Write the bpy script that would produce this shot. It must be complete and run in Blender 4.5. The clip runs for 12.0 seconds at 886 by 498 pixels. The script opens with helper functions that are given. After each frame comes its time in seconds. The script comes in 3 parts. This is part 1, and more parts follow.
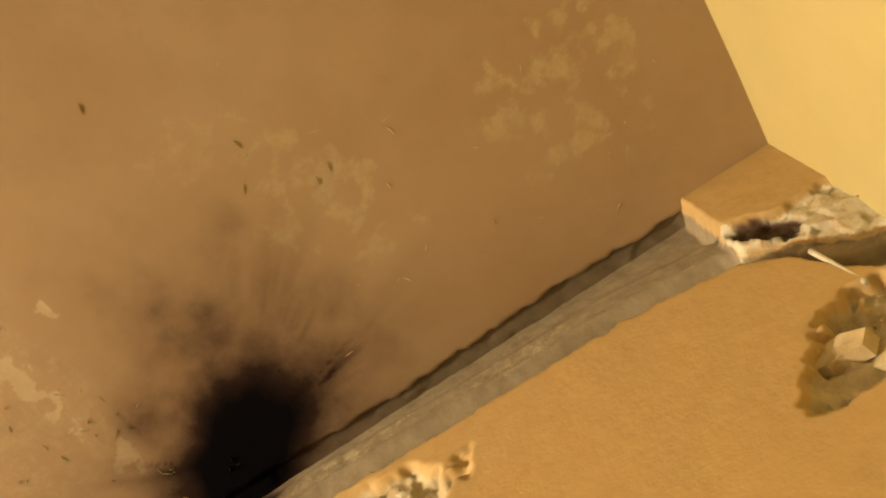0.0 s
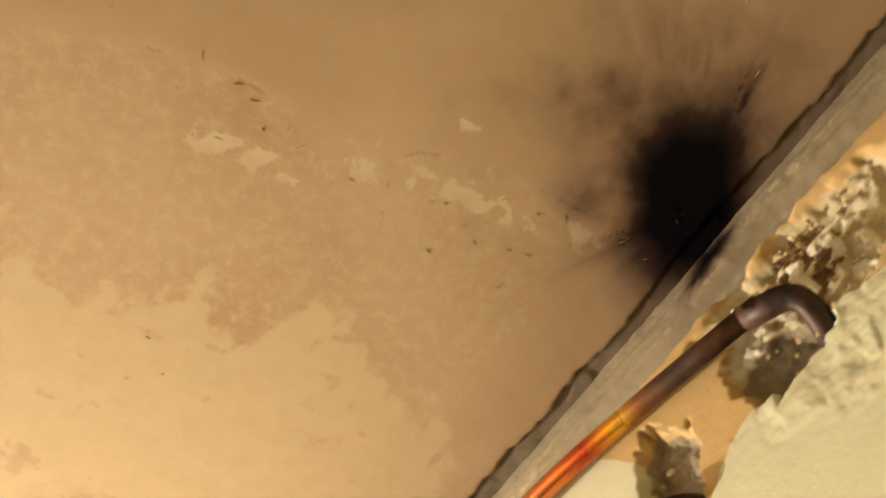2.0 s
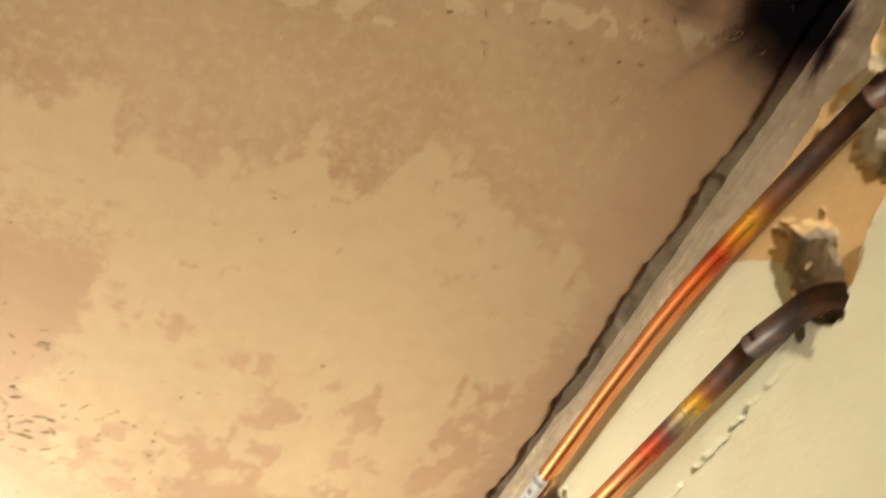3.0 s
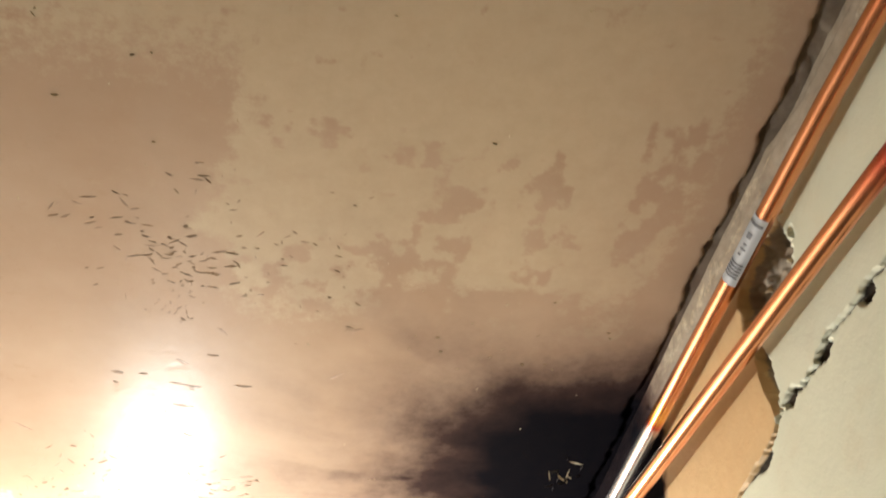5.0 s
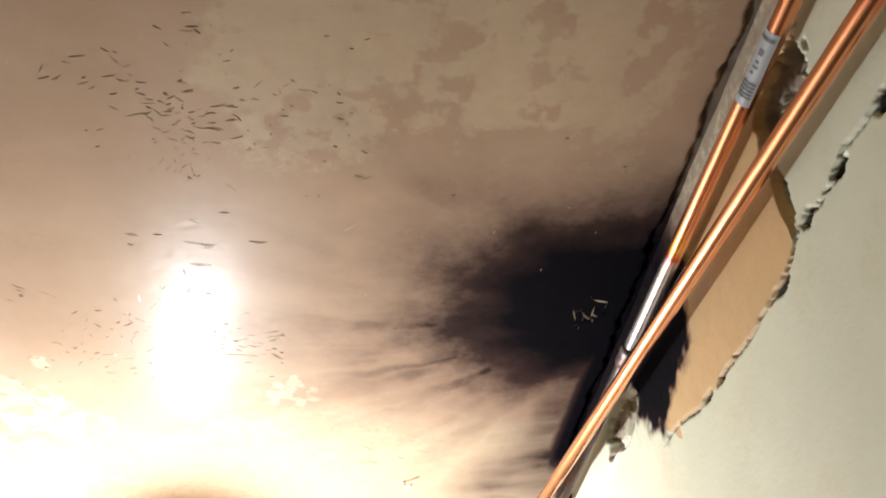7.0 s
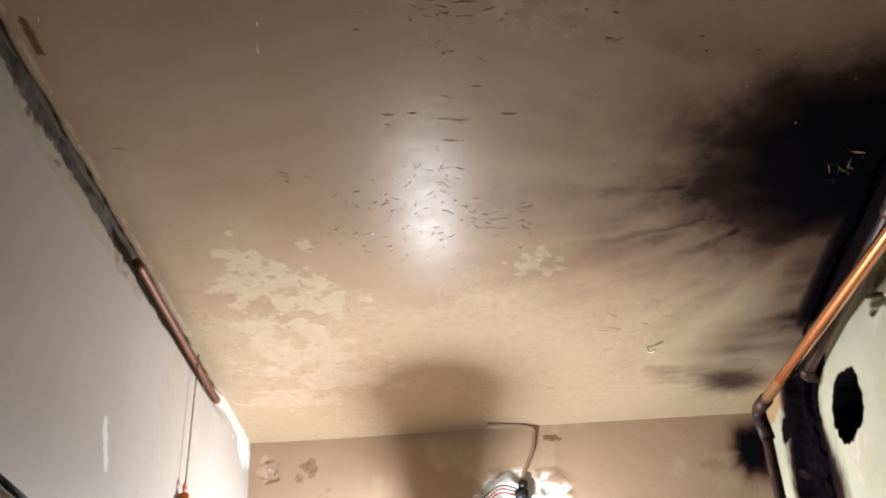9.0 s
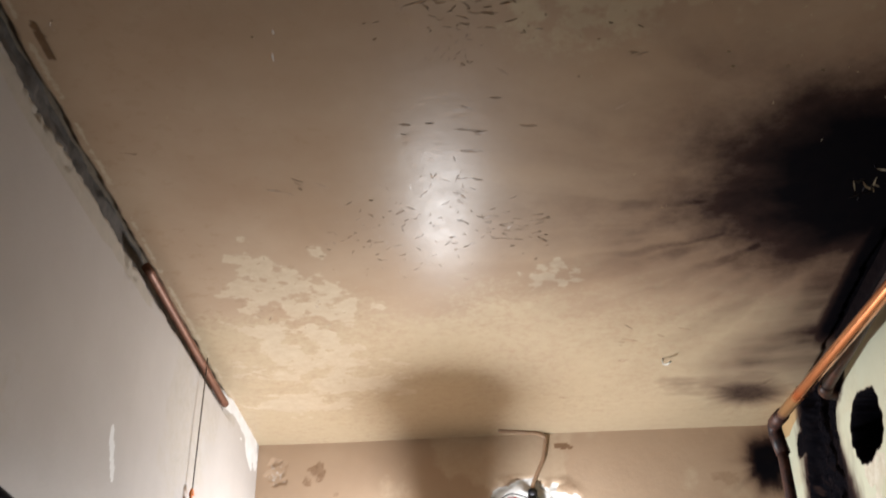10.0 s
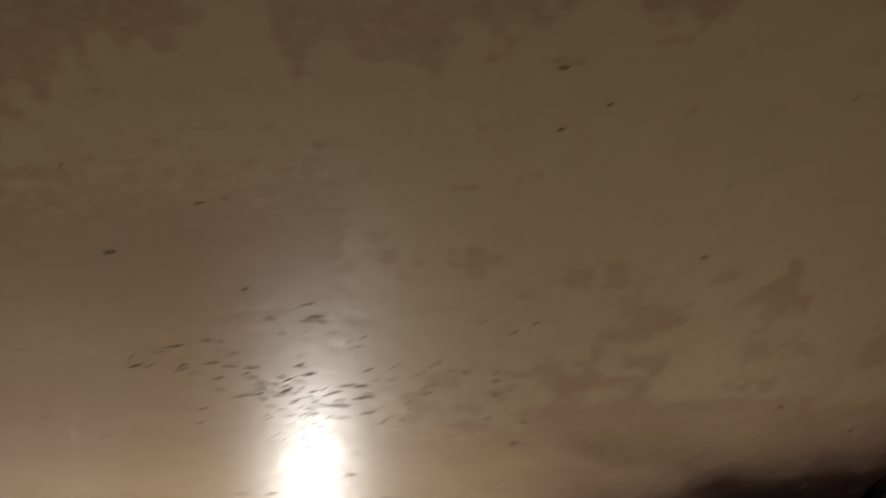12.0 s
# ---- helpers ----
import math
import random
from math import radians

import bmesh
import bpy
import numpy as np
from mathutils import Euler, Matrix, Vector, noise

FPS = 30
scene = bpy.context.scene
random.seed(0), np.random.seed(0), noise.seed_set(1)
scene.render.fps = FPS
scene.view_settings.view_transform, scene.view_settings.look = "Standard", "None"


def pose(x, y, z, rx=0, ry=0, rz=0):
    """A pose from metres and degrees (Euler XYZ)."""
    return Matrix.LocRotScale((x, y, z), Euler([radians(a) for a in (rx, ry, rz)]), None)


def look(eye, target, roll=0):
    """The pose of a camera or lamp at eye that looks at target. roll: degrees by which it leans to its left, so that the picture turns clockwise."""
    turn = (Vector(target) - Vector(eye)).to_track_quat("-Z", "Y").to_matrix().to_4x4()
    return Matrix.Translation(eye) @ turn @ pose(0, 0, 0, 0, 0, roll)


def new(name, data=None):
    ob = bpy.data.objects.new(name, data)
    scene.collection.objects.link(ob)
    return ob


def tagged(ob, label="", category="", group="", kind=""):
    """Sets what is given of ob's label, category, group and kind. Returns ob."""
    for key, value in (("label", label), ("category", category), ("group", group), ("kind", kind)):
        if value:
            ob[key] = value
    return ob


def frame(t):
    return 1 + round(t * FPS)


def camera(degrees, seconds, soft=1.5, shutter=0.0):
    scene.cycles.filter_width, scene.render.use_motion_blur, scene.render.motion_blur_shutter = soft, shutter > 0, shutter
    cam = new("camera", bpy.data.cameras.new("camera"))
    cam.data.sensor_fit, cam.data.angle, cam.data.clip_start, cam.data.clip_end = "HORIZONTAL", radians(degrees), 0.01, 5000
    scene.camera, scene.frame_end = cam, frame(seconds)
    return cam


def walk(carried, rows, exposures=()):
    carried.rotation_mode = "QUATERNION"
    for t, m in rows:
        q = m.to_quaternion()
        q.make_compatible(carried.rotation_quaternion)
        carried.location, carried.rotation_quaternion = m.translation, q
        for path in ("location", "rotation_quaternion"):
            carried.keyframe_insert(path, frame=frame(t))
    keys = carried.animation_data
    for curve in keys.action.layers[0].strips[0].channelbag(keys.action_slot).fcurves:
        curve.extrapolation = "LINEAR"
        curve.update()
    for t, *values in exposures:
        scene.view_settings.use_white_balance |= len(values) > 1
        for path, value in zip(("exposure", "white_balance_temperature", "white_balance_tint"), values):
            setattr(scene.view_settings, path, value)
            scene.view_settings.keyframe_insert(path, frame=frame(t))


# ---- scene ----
cam = camera(44.4, 12.0, 1.8, 0.5)
PATH = [
    (0, (0.579, 0.364, 1.512), (1.491, 0.359, 3.291), -33.0),
    (0.5, (0.581, 0.343, 1.499), (1.469, 0.48, 3.285), -25.7),
    (1, (0.619, 0.344, 1.475), (1.39, 0.76, 3.273), -14.8),
    (1.5, (0.577, 0.436, 1.481), (1.328, 0.964, 3.258), -14.9),
    (2, (0.559, 0.46, 1.479), (1.265, 1.112, 3.233), -13.8),
    (2.5, (0.563, 0.462, 1.473), (1.222, 1.23, 3.198), -12.0),
    (3, (0.58, 0.466, 1.472), (1.185, 1.454, 3.102), -7.8),
    (3.5, (0.568, 0.481, 1.467), (1.099, 1.563, 3.063), -6.4),
    (3.7, (0.574, 0.484, 1.468), (1.061, 1.598, 3.056), -5.9),
    (5.3, (0.656, 0.565, 1.566), (0.984, 1.973, 2.949), -5.6),
    (5.5, (0.664, 0.565, 1.567), (0.998, 1.985, 2.936), -6.0),
    (6, (0.686, 0.576, 1.567), (1.026, 2.051, 2.873), -6.6),
    (6.5, (0.691, 0.582, 1.563), (1.015, 2.1, 2.824), -6.8),
    (7, (0.688, 0.586, 1.559), (0.959, 2.146, 2.78), -6.2),
    (7.5, (0.684, 0.589, 1.559), (0.912, 2.196, 2.728), -6.1),
    (7.7, (0.681, 0.59, 1.556), (0.852, 2.24, 2.672), -5.8),
    (9.3, (0.579, 0.586, 1.533), (0.486, 2.278, 2.595), -2.0),
    (9.5, (0.575, 0.584, 1.537), (0.483, 2.281, 2.593), -1.8),
    (10, (0.588, 0.595, 1.579), (0.489, 2.293, 2.632), -1.0),
    (10.5, (0.572, 0.591, 1.699), (0.563, 2.262, 2.798), -2.8),
    (11, (0.584, 0.584, 1.813), (0.533, 2.227, 2.952), -2.0),
    (11.5, (0.607, 0.582, 1.906), (0.518, 2.225, 3.043), -1.4),
    (12, (0.653, 0.602, 1.984), (0.728, 2.204, 3.179), -1.7),
]
EXPOSURES = [(0.0, 2.66, 9900, 7), (1.5, 2.66, 8300, 4), (2.5, 2.60, 7250, 5), (3.7, 2.17, 6250, 6), (5.5, 1.46, 5850, 9), (6.5, 1.28, 5650, 10), (7.0, 1.10, 5550, 10), (7.5, 0.90, 5500, 10), (9.3, -0.38, 5650, 10), (10.0, -0.42, 5650, 10), (11.0, -0.36, 5750, 9), (11.5, -0.34, 5900, 9), (12.0, -0.08, 6150, 9)]
walk(cam, [(t, look(eye, target, roll)) for t, eye, target, roll in PATH], EXPOSURES)

# ---- light: one bulb below the cable outlet on the back wall ----
world = bpy.data.worlds.new("world")
scene.world = world
world.use_nodes = True
world.node_tree.nodes["Background"].inputs[0].default_value = (0.02, 0.018, 0.015, 1)
world.node_tree.nodes["Background"].inputs[1].default_value = 0.2
BULB = (0.470, 2.670, 2.045)
bulb_light = new("bulb_light", bpy.data.lights.new("bulb_light", "POINT"))
bulb_light.data.energy = 31.0
bulb_light.data.color = (1.0, 0.94, 0.84)
bulb_light.data.shadow_soft_size = 0.022
bulb_light.location = BULB

# ---- numbers of the room ----
H = 2.5          # ceiling
XL, XR = 0.03, 1.185   # left and right wall faces
YF, YB = 0.009, 2.884    # front and back wall faces
EDGE = 1.2       # where the ceiling paint breaks off above the chase

# ---- noise on grids ----
RNG = np.random.RandomState(7)
LATTICE = RNG.rand(256, 256)


def vnoise(u, v, seed=0):
    """Smooth value noise, 0 to 1, one cell a unit."""
    u, v = u + 17.3 * seed, v + 9.1 * seed
    iu, iv = np.floor(u).astype(int), np.floor(v).astype(int)
    fu, fv = u - iu, v - iv
    fu, fv = fu * fu * (3 - 2 * fu), fv * fv * (3 - 2 * fv)
    a, b = LATTICE[iu % 256, iv % 256], LATTICE[(iu + 1) % 256, iv % 256]
    c, d = LATTICE[iu % 256, (iv + 1) % 256], LATTICE[(iu + 1) % 256, (iv + 1) % 256]
    return (a * (1 - fu) + b * fu) * (1 - fv) + (c * (1 - fu) + d * fu) * fv


def fbm(u, v, seed=0, octaves=4):
    total, size, weight = 0.0, 1.0, 0.5
    for k in range(octaves):
        total = total + weight * vnoise(u * size, v * size, seed + 3 * k)
        size, weight = size * 2.03, weight * 0.5
    return total / (1 - 0.5 ** octaves)


def facets(u, v, seed=0):
    """Broken, stone-like relief: every cell is a tilted flat, 0 to 1."""
    iu, iv = np.floor(u).astype(int), np.floor(v).astype(int)
    best, height = np.full(u.shape, 9.0), np.zeros(u.shape)
    for du in (-1, 0, 1):
        for dv in (-1, 0, 1):
            cu, cv = iu + du, iv + dv
            ru = LATTICE[(cu + 31 * seed) % 256, (cv + 7) % 256]
            rv = LATTICE[(cu + 5) % 256, (cv + 13 * seed) % 256]
            rh = LATTICE[(cu + 91) % 256, (cv + 57 + seed) % 256]
            pu, pv = u - cu - ru, v - cv - rv
            dist = pu * pu + pv * pv
            near = dist < best
            best = np.where(near, dist, best)
            height = np.where(near, rh + (ru - 0.5) * pu + (rv - 0.5) * pv, height)
    return np.clip(height, 0, 1)


def ramp(x, a, b):
    s = np.clip((x - a) / (b - a), 0, 1)
    return s * s * (3 - 2 * s)


def blob(u, v, cu, cv, ru, rv, rough=0.35, seed=0, soft=0.12, scale=4.0):
    """1 inside an uneven oval, 0 outside."""
    r = np.hypot((u - cu) / ru, (v - cv) / rv)
    r = r + rough * (fbm(u / ru * scale / 2, v / rv * scale / 2, seed) - 0.5) * 2
    return 1 - ramp(r, 1 - soft, 1 + soft)


def soot(u, v, cu, cv, near, far, seed=0, lean=0.0):
    """A soot burst: black core and streaks that fly outwards. near, far: reach across and along."""
    du, dv = u - cu, v - cv
    r, a = np.hypot(du, dv), np.arctan2(dv, du)
    reach = np.sqrt((near * np.sin(a - lean)) ** 2 + (far * np.cos(a - lean)) ** 2)
    ca, sa = np.cos(a) * 3, np.sin(a) * 3
    reach = reach * (0.82 + 0.36 * fbm(ca * 1.1 + 9, sa * 1.1 + 9, seed, 3))
    warp = 0.5 * (fbm(u * 14, v * 14, seed + 8) - 0.5)
    streak = 0.78 * fbm(ca * 3.2 + 40 + warp, sa * 3.2 + 40 + warp + r * 4, seed + 2, 3) + 0.22 * fbm(ca * 8 + 40 + warp * 4, sa * 8 + 60 + warp * 4 + r * 9, seed + 3, 3)
    q = r / reach + 0.16 * (fbm(u * 30, v * 30, seed + 5) - 0.5)
    core = 1 - ramp(q, 0.25, 1.42)
    gust = ramp(fbm(ca * 0.7 + 20, sa * 0.7 + 20, seed + 6, 2), 0.30, 0.66)
    patchy = 0.55 + 0.9 * (fbm(u * 12, v * 12, seed + 9) - 0.25)
    fringe = np.exp(-np.maximum(q - 0.85, 0) * 2.2) * ramp(streak, 0.30, 0.74) * (0.25 + 0.5 * gust) * patchy
    haze = np.exp(-np.maximum(q - 0.7, 0) * 1.5) * 0.42 * patchy * (0.5 + 0.8 * gust)
    return np.clip(np.maximum(core, fringe) + haze * (1 - core), 0, 1)


# ---- materials ----
def shader(name):
    m = bpy.data.materials.new(name)
    m.use_nodes = True
    return m, m.node_tree.nodes, m.node_tree.links, m.node_tree.nodes["Principled BSDF"]


def feed(links, socket, value):
    if hasattr(value, "is_output"):
        links.new(value, socket)
    elif isinstance(value, (tuple, list)):
        socket.default_value = (*value, 1) if len(value) == 3 else value
    else:
        socket.default_value = value


def sums(nodes, links, op, a, b=0.0, clamp=False):
    n = nodes.new("ShaderNodeMath")
    n.operation, n.use_clamp = op, clamp
    feed(links, n.inputs[0], a)
    feed(links, n.inputs[1], b)
    return n.outputs[0]


def blend(nodes, links, f, a, b):
    n = nodes.new("ShaderNodeMix")
    n.data_type = "RGBA"
    feed(links, n.inputs[0], f)
    feed(links, n.inputs[6], a)
    feed(links, n.inputs[7], b)
    return n.outputs[2]


def grain(nodes, links, scale, detail=4.0, rough=0.6):
    co = nodes.new("ShaderNodeTexCoord")
    n = nodes.new("ShaderNodeTexNoise")
    links.new(co.outputs["Object"], n.inputs["Vector"])
    n.inputs["Scale"].default_value, n.inputs["Detail"].default_value, n.inputs["Roughness"].default_value = scale, detail, rough
    return n.outputs["Fac"]


def coat(name, light, dark, rough, layers=(), bump=0.25, bump_scale=90.0, mottle=6.0):
    """A painted or plastered surface: two tones, then layers (attribute, light, dark, crispness, edge noise, roughness)."""
    m, nodes, links, out = shader(name)
    big = sums(nodes, links, "MULTIPLY_ADD", grain(nodes, links, mottle, 5.0, 0.62), 2.4, True)
    big.node.inputs[2].default_value = -0.7
    fine = grain(nodes, links, 170.0, 3.0)
    mid = grain(nodes, links, 38.0, 6.0, 0.7)
    torn = grain(nodes, links, 62.0, 8.0, 0.78)
    color = blend(nodes, links, big, light, dark)
    gloss = sums(nodes, links, "MULTIPLY_ADD", mid, 0.16)
    gloss.node.inputs[2].default_value = rough - 0.08
    for attribute, a, b, crisp, edge, layer_rough in layers:
        at = nodes.new("ShaderNodeAttribute")
        at.attribute_name = attribute
        off = sums(nodes, links, "MULTIPLY", sums(nodes, links, "SUBTRACT", torn, 0.5), edge)
        inside = sums(nodes, links, "MULTIPLY", sums(nodes, links, "MULTIPLY", at.outputs["Fac"], sums(nodes, links, "SUBTRACT", 1.0, at.outputs["Fac"])), 4.0)
        off = sums(nodes, links, "MULTIPLY", off, inside)
        f = sums(nodes, links, "ADD", at.outputs["Fac"], off)
        f = sums(nodes, links, "MULTIPLY_ADD", sums(nodes, links, "SUBTRACT", f, 0.5), crisp, True)
        f.node.inputs[2].default_value = 0.5
        tone = blend(nodes, links, sums(nodes, links, "MULTIPLY_ADD", mid, 2.6, True), a, b)
        tone.node.inputs[0].links[0].from_node.inputs[2].default_value = -0.8
        if attribute == "soot":
            thick = sums(nodes, links, "MULTIPLY_ADD", f, 1.9, True)
            thick.node.inputs[2].default_value = -0.75
            tone = blend(nodes, links, thick, (0.105, 0.060, 0.047), tone)
            f = sums(nodes, links, "MULTIPLY", f, 1.35, True)
        color = blend(nodes, links, f, color, tone)
        mix = nodes.new("ShaderNodeMix")
        feed(links, mix.inputs[0], f)
        feed(links, mix.inputs[2], gloss)
        mix.inputs[3].default_value = layer_rough
        gloss = mix.outputs[0]
        if attribute == "soot":
            dull = sums(nodes, links, "MULTIPLY_ADD", f, -0.065)
            dull.node.inputs[2].default_value = 0.078
            links.new(dull, out.inputs["Specular IOR Level"])
    links.new(color, out.inputs["Base Color"])
    links.new(gloss, out.inputs["Roughness"])
    relief = sums(nodes, links, "ADD", sums(nodes, links, "MULTIPLY", mid, 1.0), sums(nodes, links, "MULTIPLY", fine, 0.35))
    b = nodes.new("ShaderNodeBump")
    b.inputs["Strength"].default_value, b.inputs["Distance"].default_value = bump, 0.004
    links.new(relief, b.inputs["Height"])
    links.new(b.outputs[0], out.inputs["Normal"])
    return m


SOOT = ("soot", (0.0035, 0.0035, 0.0055), (0.006, 0.005, 0.0065), 1.0, 0.25, 0.7)
CEILING = coat("ceiling_paint", (0.46, 0.345, 0.24), (0.39, 0.27, 0.175), 0.28, [
    ("pale", (0.51, 0.41, 0.275), (0.47, 0.37, 0.245), 1.9, 2.6, 0.31),
    ("bare", (0.57, 0.475, 0.345), (0.49, 0.385, 0.27), 3.0, 3.4, 0.42),
    ("cement", (0.24, 0.20, 0.15), (0.15, 0.12, 0.09), 6.0, 0.8, 0.8),
    ("crack", (0.12, 0.07, 0.04), (0.2, 0.12, 0.06), 2.0, 0.6, 0.8), SOOT], bump=0.07, mottle=4.0)
RIGHT = coat("right_wall_plaster", (0.60, 0.615, 0.48), (0.54, 0.55, 0.42), 0.5, [
    ("paint", (0.54, 0.385, 0.20), (0.49, 0.34, 0.17), 6.0, 0.8, 0.42),
    ("broken", (0.60, 0.54, 0.40), (0.40, 0.32, 0.20), 4.0, 1.0, 0.85),
    ("cement", (0.34, 0.29, 0.22), (0.23, 0.19, 0.14), 6.0, 0.8, 0.8),
    ("cavity", (0.22, 0.13, 0.06), (0.14, 0.09, 0.05), 3.0, 1.2, 0.9),
    ("white", (0.74, 0.72, 0.63), (0.52, 0.46, 0.34), 4.0, 1.6, 0.8),
    ("scuff", (0.50, 0.47, 0.33), (0.60, 0.58, 0.43), 1.0, 1.5, 0.6),
    ("crack", (0.03, 0.025, 0.02), (0.07, 0.05, 0.03), 3.0, 0.8, 0.9), SOOT], bump=0.3)
BACK = coat("back_wall_paint", (0.47, 0.345, 0.24), (0.42, 0.30, 0.205), 0.4, [
    ("pale", (0.53, 0.41, 0.29), (0.48, 0.36, 0.25), 3.0, 1.0, 0.5),
    ("white", (0.78, 0.77, 0.75), (0.62, 0.60, 0.57), 6.0, 1.2, 0.85),
    ("crack", (0.28, 0.17, 0.10), (0.2, 0.12, 0.07), 2.0, 0.8, 0.8), SOOT], bump=0.16)
LEFT = coat("left_wall_paint", (0.47, 0.435, 0.41), (0.42, 0.385, 0.36), 0.5, [
    ("stain", (0.38, 0.34, 0.29), (0.46, 0.41, 0.35), 3.0, 1.0, 0.6),
    ("white", (0.78, 0.77, 0.76), (0.66, 0.64, 0.62), 5.0, 1.0, 0.8),
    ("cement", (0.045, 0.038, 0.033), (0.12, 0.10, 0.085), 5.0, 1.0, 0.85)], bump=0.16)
FRONT = coat("front_wall_paint", (0.53, 0.46, 0.235), (0.49, 0.42, 0.21), 0.5, [], bump=0.16)
# lower walls are out of view; made dark to cut light bounced onto the ceiling
LOWER_DARK = coat("lower_wall_darkened", (0.20, 0.17, 0.13), (0.16, 0.13, 0.10), 0.5, [], bump=0.12)
# floor is unseen too; its dark colour keeps fill light down
FLOOR = coat("floor_darkened", (0.16, 0.13, 0.10), (0.12, 0.10, 0.08), 0.45, [], bump=0.1)


def simple(name, color, rough, metal=0.0, spread=0.25, scale=60.0, bump=0.1):
    m, nodes, links, out = shader(name)
    n = grain(nodes, links, scale, 5.0)
    dark = tuple(c * (1 - spread) for c in color)
    links.new(blend(nodes, links, n, color, dark), out.inputs["Base Color"])
    r = sums(nodes, links, "MULTIPLY_ADD", grain(nodes, links, scale * 2, 3.0), 0.2)
    r.node.inputs[2].default_value = max(rough - 0.1, 0.02)
    links.new(r, out.inputs["Roughness"])
    out.inputs["Metallic"].default_value = metal
    b = nodes.new("ShaderNodeBump")
    b.inputs["Strength"].default_value, b.inputs["Distance"].default_value = bump, 0.002
    links.new(n, b.inputs["Height"])
    links.new(b.outputs[0], out.inputs["Normal"])
    return m


def copper(name, stops):
    """Bright copper with heat colours and soot along y. stops: (y, colour, char) in order; char 1 is burnt dull black."""
    m, nodes, links, out = shader(name)
    co = nodes.new("ShaderNodeTexCoord")
    xyz = nodes.new("ShaderNodeSeparateXYZ")
    links.new(co.outputs["Object"], xyz.inputs[0])
    wob = sums(nodes, links, "MULTIPLY_ADD", grain(nodes, links, 30.0, 4.0), 0.03)
    wob.node.inputs[2].default_value = -0.015
    pos = sums(nodes, links, "DIVIDE", sums(nodes, links, "ADD", xyz.outputs[1], wob), YB)
    tint, burn = nodes.new("ShaderNodeValToRGB"), nodes.new("ShaderNodeValToRGB")
    for node, pick in ((tint, lambda s: (*s[1], 1)), (burn, lambda s: (s[2], s[2], s[2], 1))):
        links.new(pos, node.inputs[0])
        for k, s in enumerate(stops):
            e = node.color_ramp.elements[k] if k < 2 else node.color_ramp.elements.new(s[0] / YB)
            e.position, e.color = s[0] / YB, pick(s)
    tarnish = grain(nodes, links, 22.0, 6.0, 0.7)
    f = sums(nodes, links, "MULTIPLY_ADD", tarnish, 1.6, True)
    f.node.inputs[2].default_value = -0.62
    color = blend(nodes, links, sums(nodes, links, "MULTIPLY", f, 0.55), tint.outputs[0], (0.38, 0.13, 0.06))
    links.new(color, out.inputs["Base Color"])
    r = sums(nodes, links, "MULTIPLY_ADD", burn.outputs[0], 0.3)
    r.node.inputs[2].default_value = 0.17
    links.new(sums(nodes, links, "ADD", r, sums(nodes, links, "MULTIPLY", f, 0.12)), out.inputs["Roughness"])
    links.new(sums(nodes, links, "MULTIPLY_ADD", burn.outputs[0], -0.95), out.inputs["Metallic"])
    out.inputs["Metallic"].links[0].from_node.inputs[2].default_value = 1.0
    out.inputs["Specular IOR Level"].default_value = 0.3
    b = nodes.new("ShaderNodeBump")
    b.inputs["Strength"].default_value, b.inputs["Distance"].default_value = 0.12, 0.001
    links.new(tarnish, b.inputs["Height"])
    links.new(b.outputs[0], out.inputs["Normal"])
    return m


CU = (0.80, 0.36, 0.17)
COPPER_UPPER = copper("copper_upper_run", [(0.72, (0.012, 0.011, 0.012), 1.0), (0.785, (0.018, 0.014, 0.012), 1.0), (0.812, (0.22, 0.08, 0.03), 0.6), (0.838, (0.72, 0.40, 0.05), 0.2), (0.862, (0.70, 0.24, 0.03), 0.2), (0.888, (0.38, 0.025, 0.01), 0.25), (0.93, (0.78, 0.20, 0.05), 0.1), (1.01, CU, 0.0),
    (1.56, CU, 0.0), (1.60, (0.85, 0.45, 0.08), 0.1), (1.622, (0.6, 0.06, 0.02), 0.1), (1.64, (0.7, 0.68, 0.66), 0.1), (1.79, (0.45, 0.44, 0.46), 0.2), (1.86, (0.04, 0.037, 0.04), 0.8), (2.325, (0.008, 0.008, 0.009), 1.0)])
COPPER_LOWER = copper("copper_lower_run", [(0.90, (0.012, 0.011, 0.012), 1.0), (0.945, (0.02, 0.015, 0.013), 1.0), (0.968, (0.20, 0.08, 0.03), 0.6), (0.986, (0.78, 0.48, 0.06), 0.2), (1.008, (0.42, 0.38, 0.22), 0.3), (1.028, (0.12, 0.05, 0.06), 0.5), (1.055, (0.45, 0.05, 0.02), 0.25), (1.13, CU, 0.0),
    (2.38, CU, 0.0), (2.42, (0.75, 0.2, 0.05), 0.1), (2.455, (0.45, 0.25, 0.10), 0.4), (2.53, (0.30, 0.17, 0.07), 0.6), (2.55, (0.010, 0.010, 0.014), 1.0)])
RUST_PIPE = simple("old_conduit", (0.20, 0.085, 0.05), 0.5, 0.4, 0.5)
STICKER = simple("grey_sticker", (0.40, 0.42, 0.44), 0.5, 0.0, 0.15)
INK = simple("sticker_print", (0.12, 0.12, 0.13), 0.6)
BLACK = simple("black_plastic", (0.025, 0.025, 0.03), 0.4)
RED = simple("red_wire", (0.35, 0.05, 0.03), 0.45)
CABLE = simple("painted_cable", (0.36, 0.23, 0.14), 0.5, 0.0, 0.3)
STRING = simple("cord", (0.16, 0.13, 0.11), 0.8)
ORANGE = simple("orange_plastic", (0.72, 0.20, 0.03), 0.35)
ROD = simple("navy_rod", (0.022, 0.022, 0.045), 0.6)
CHIP = coat("chipped_paint", (0.46, 0.33, 0.22), (0.28, 0.18, 0.11), 0.4, [], bump=0.3, mottle=60.0)
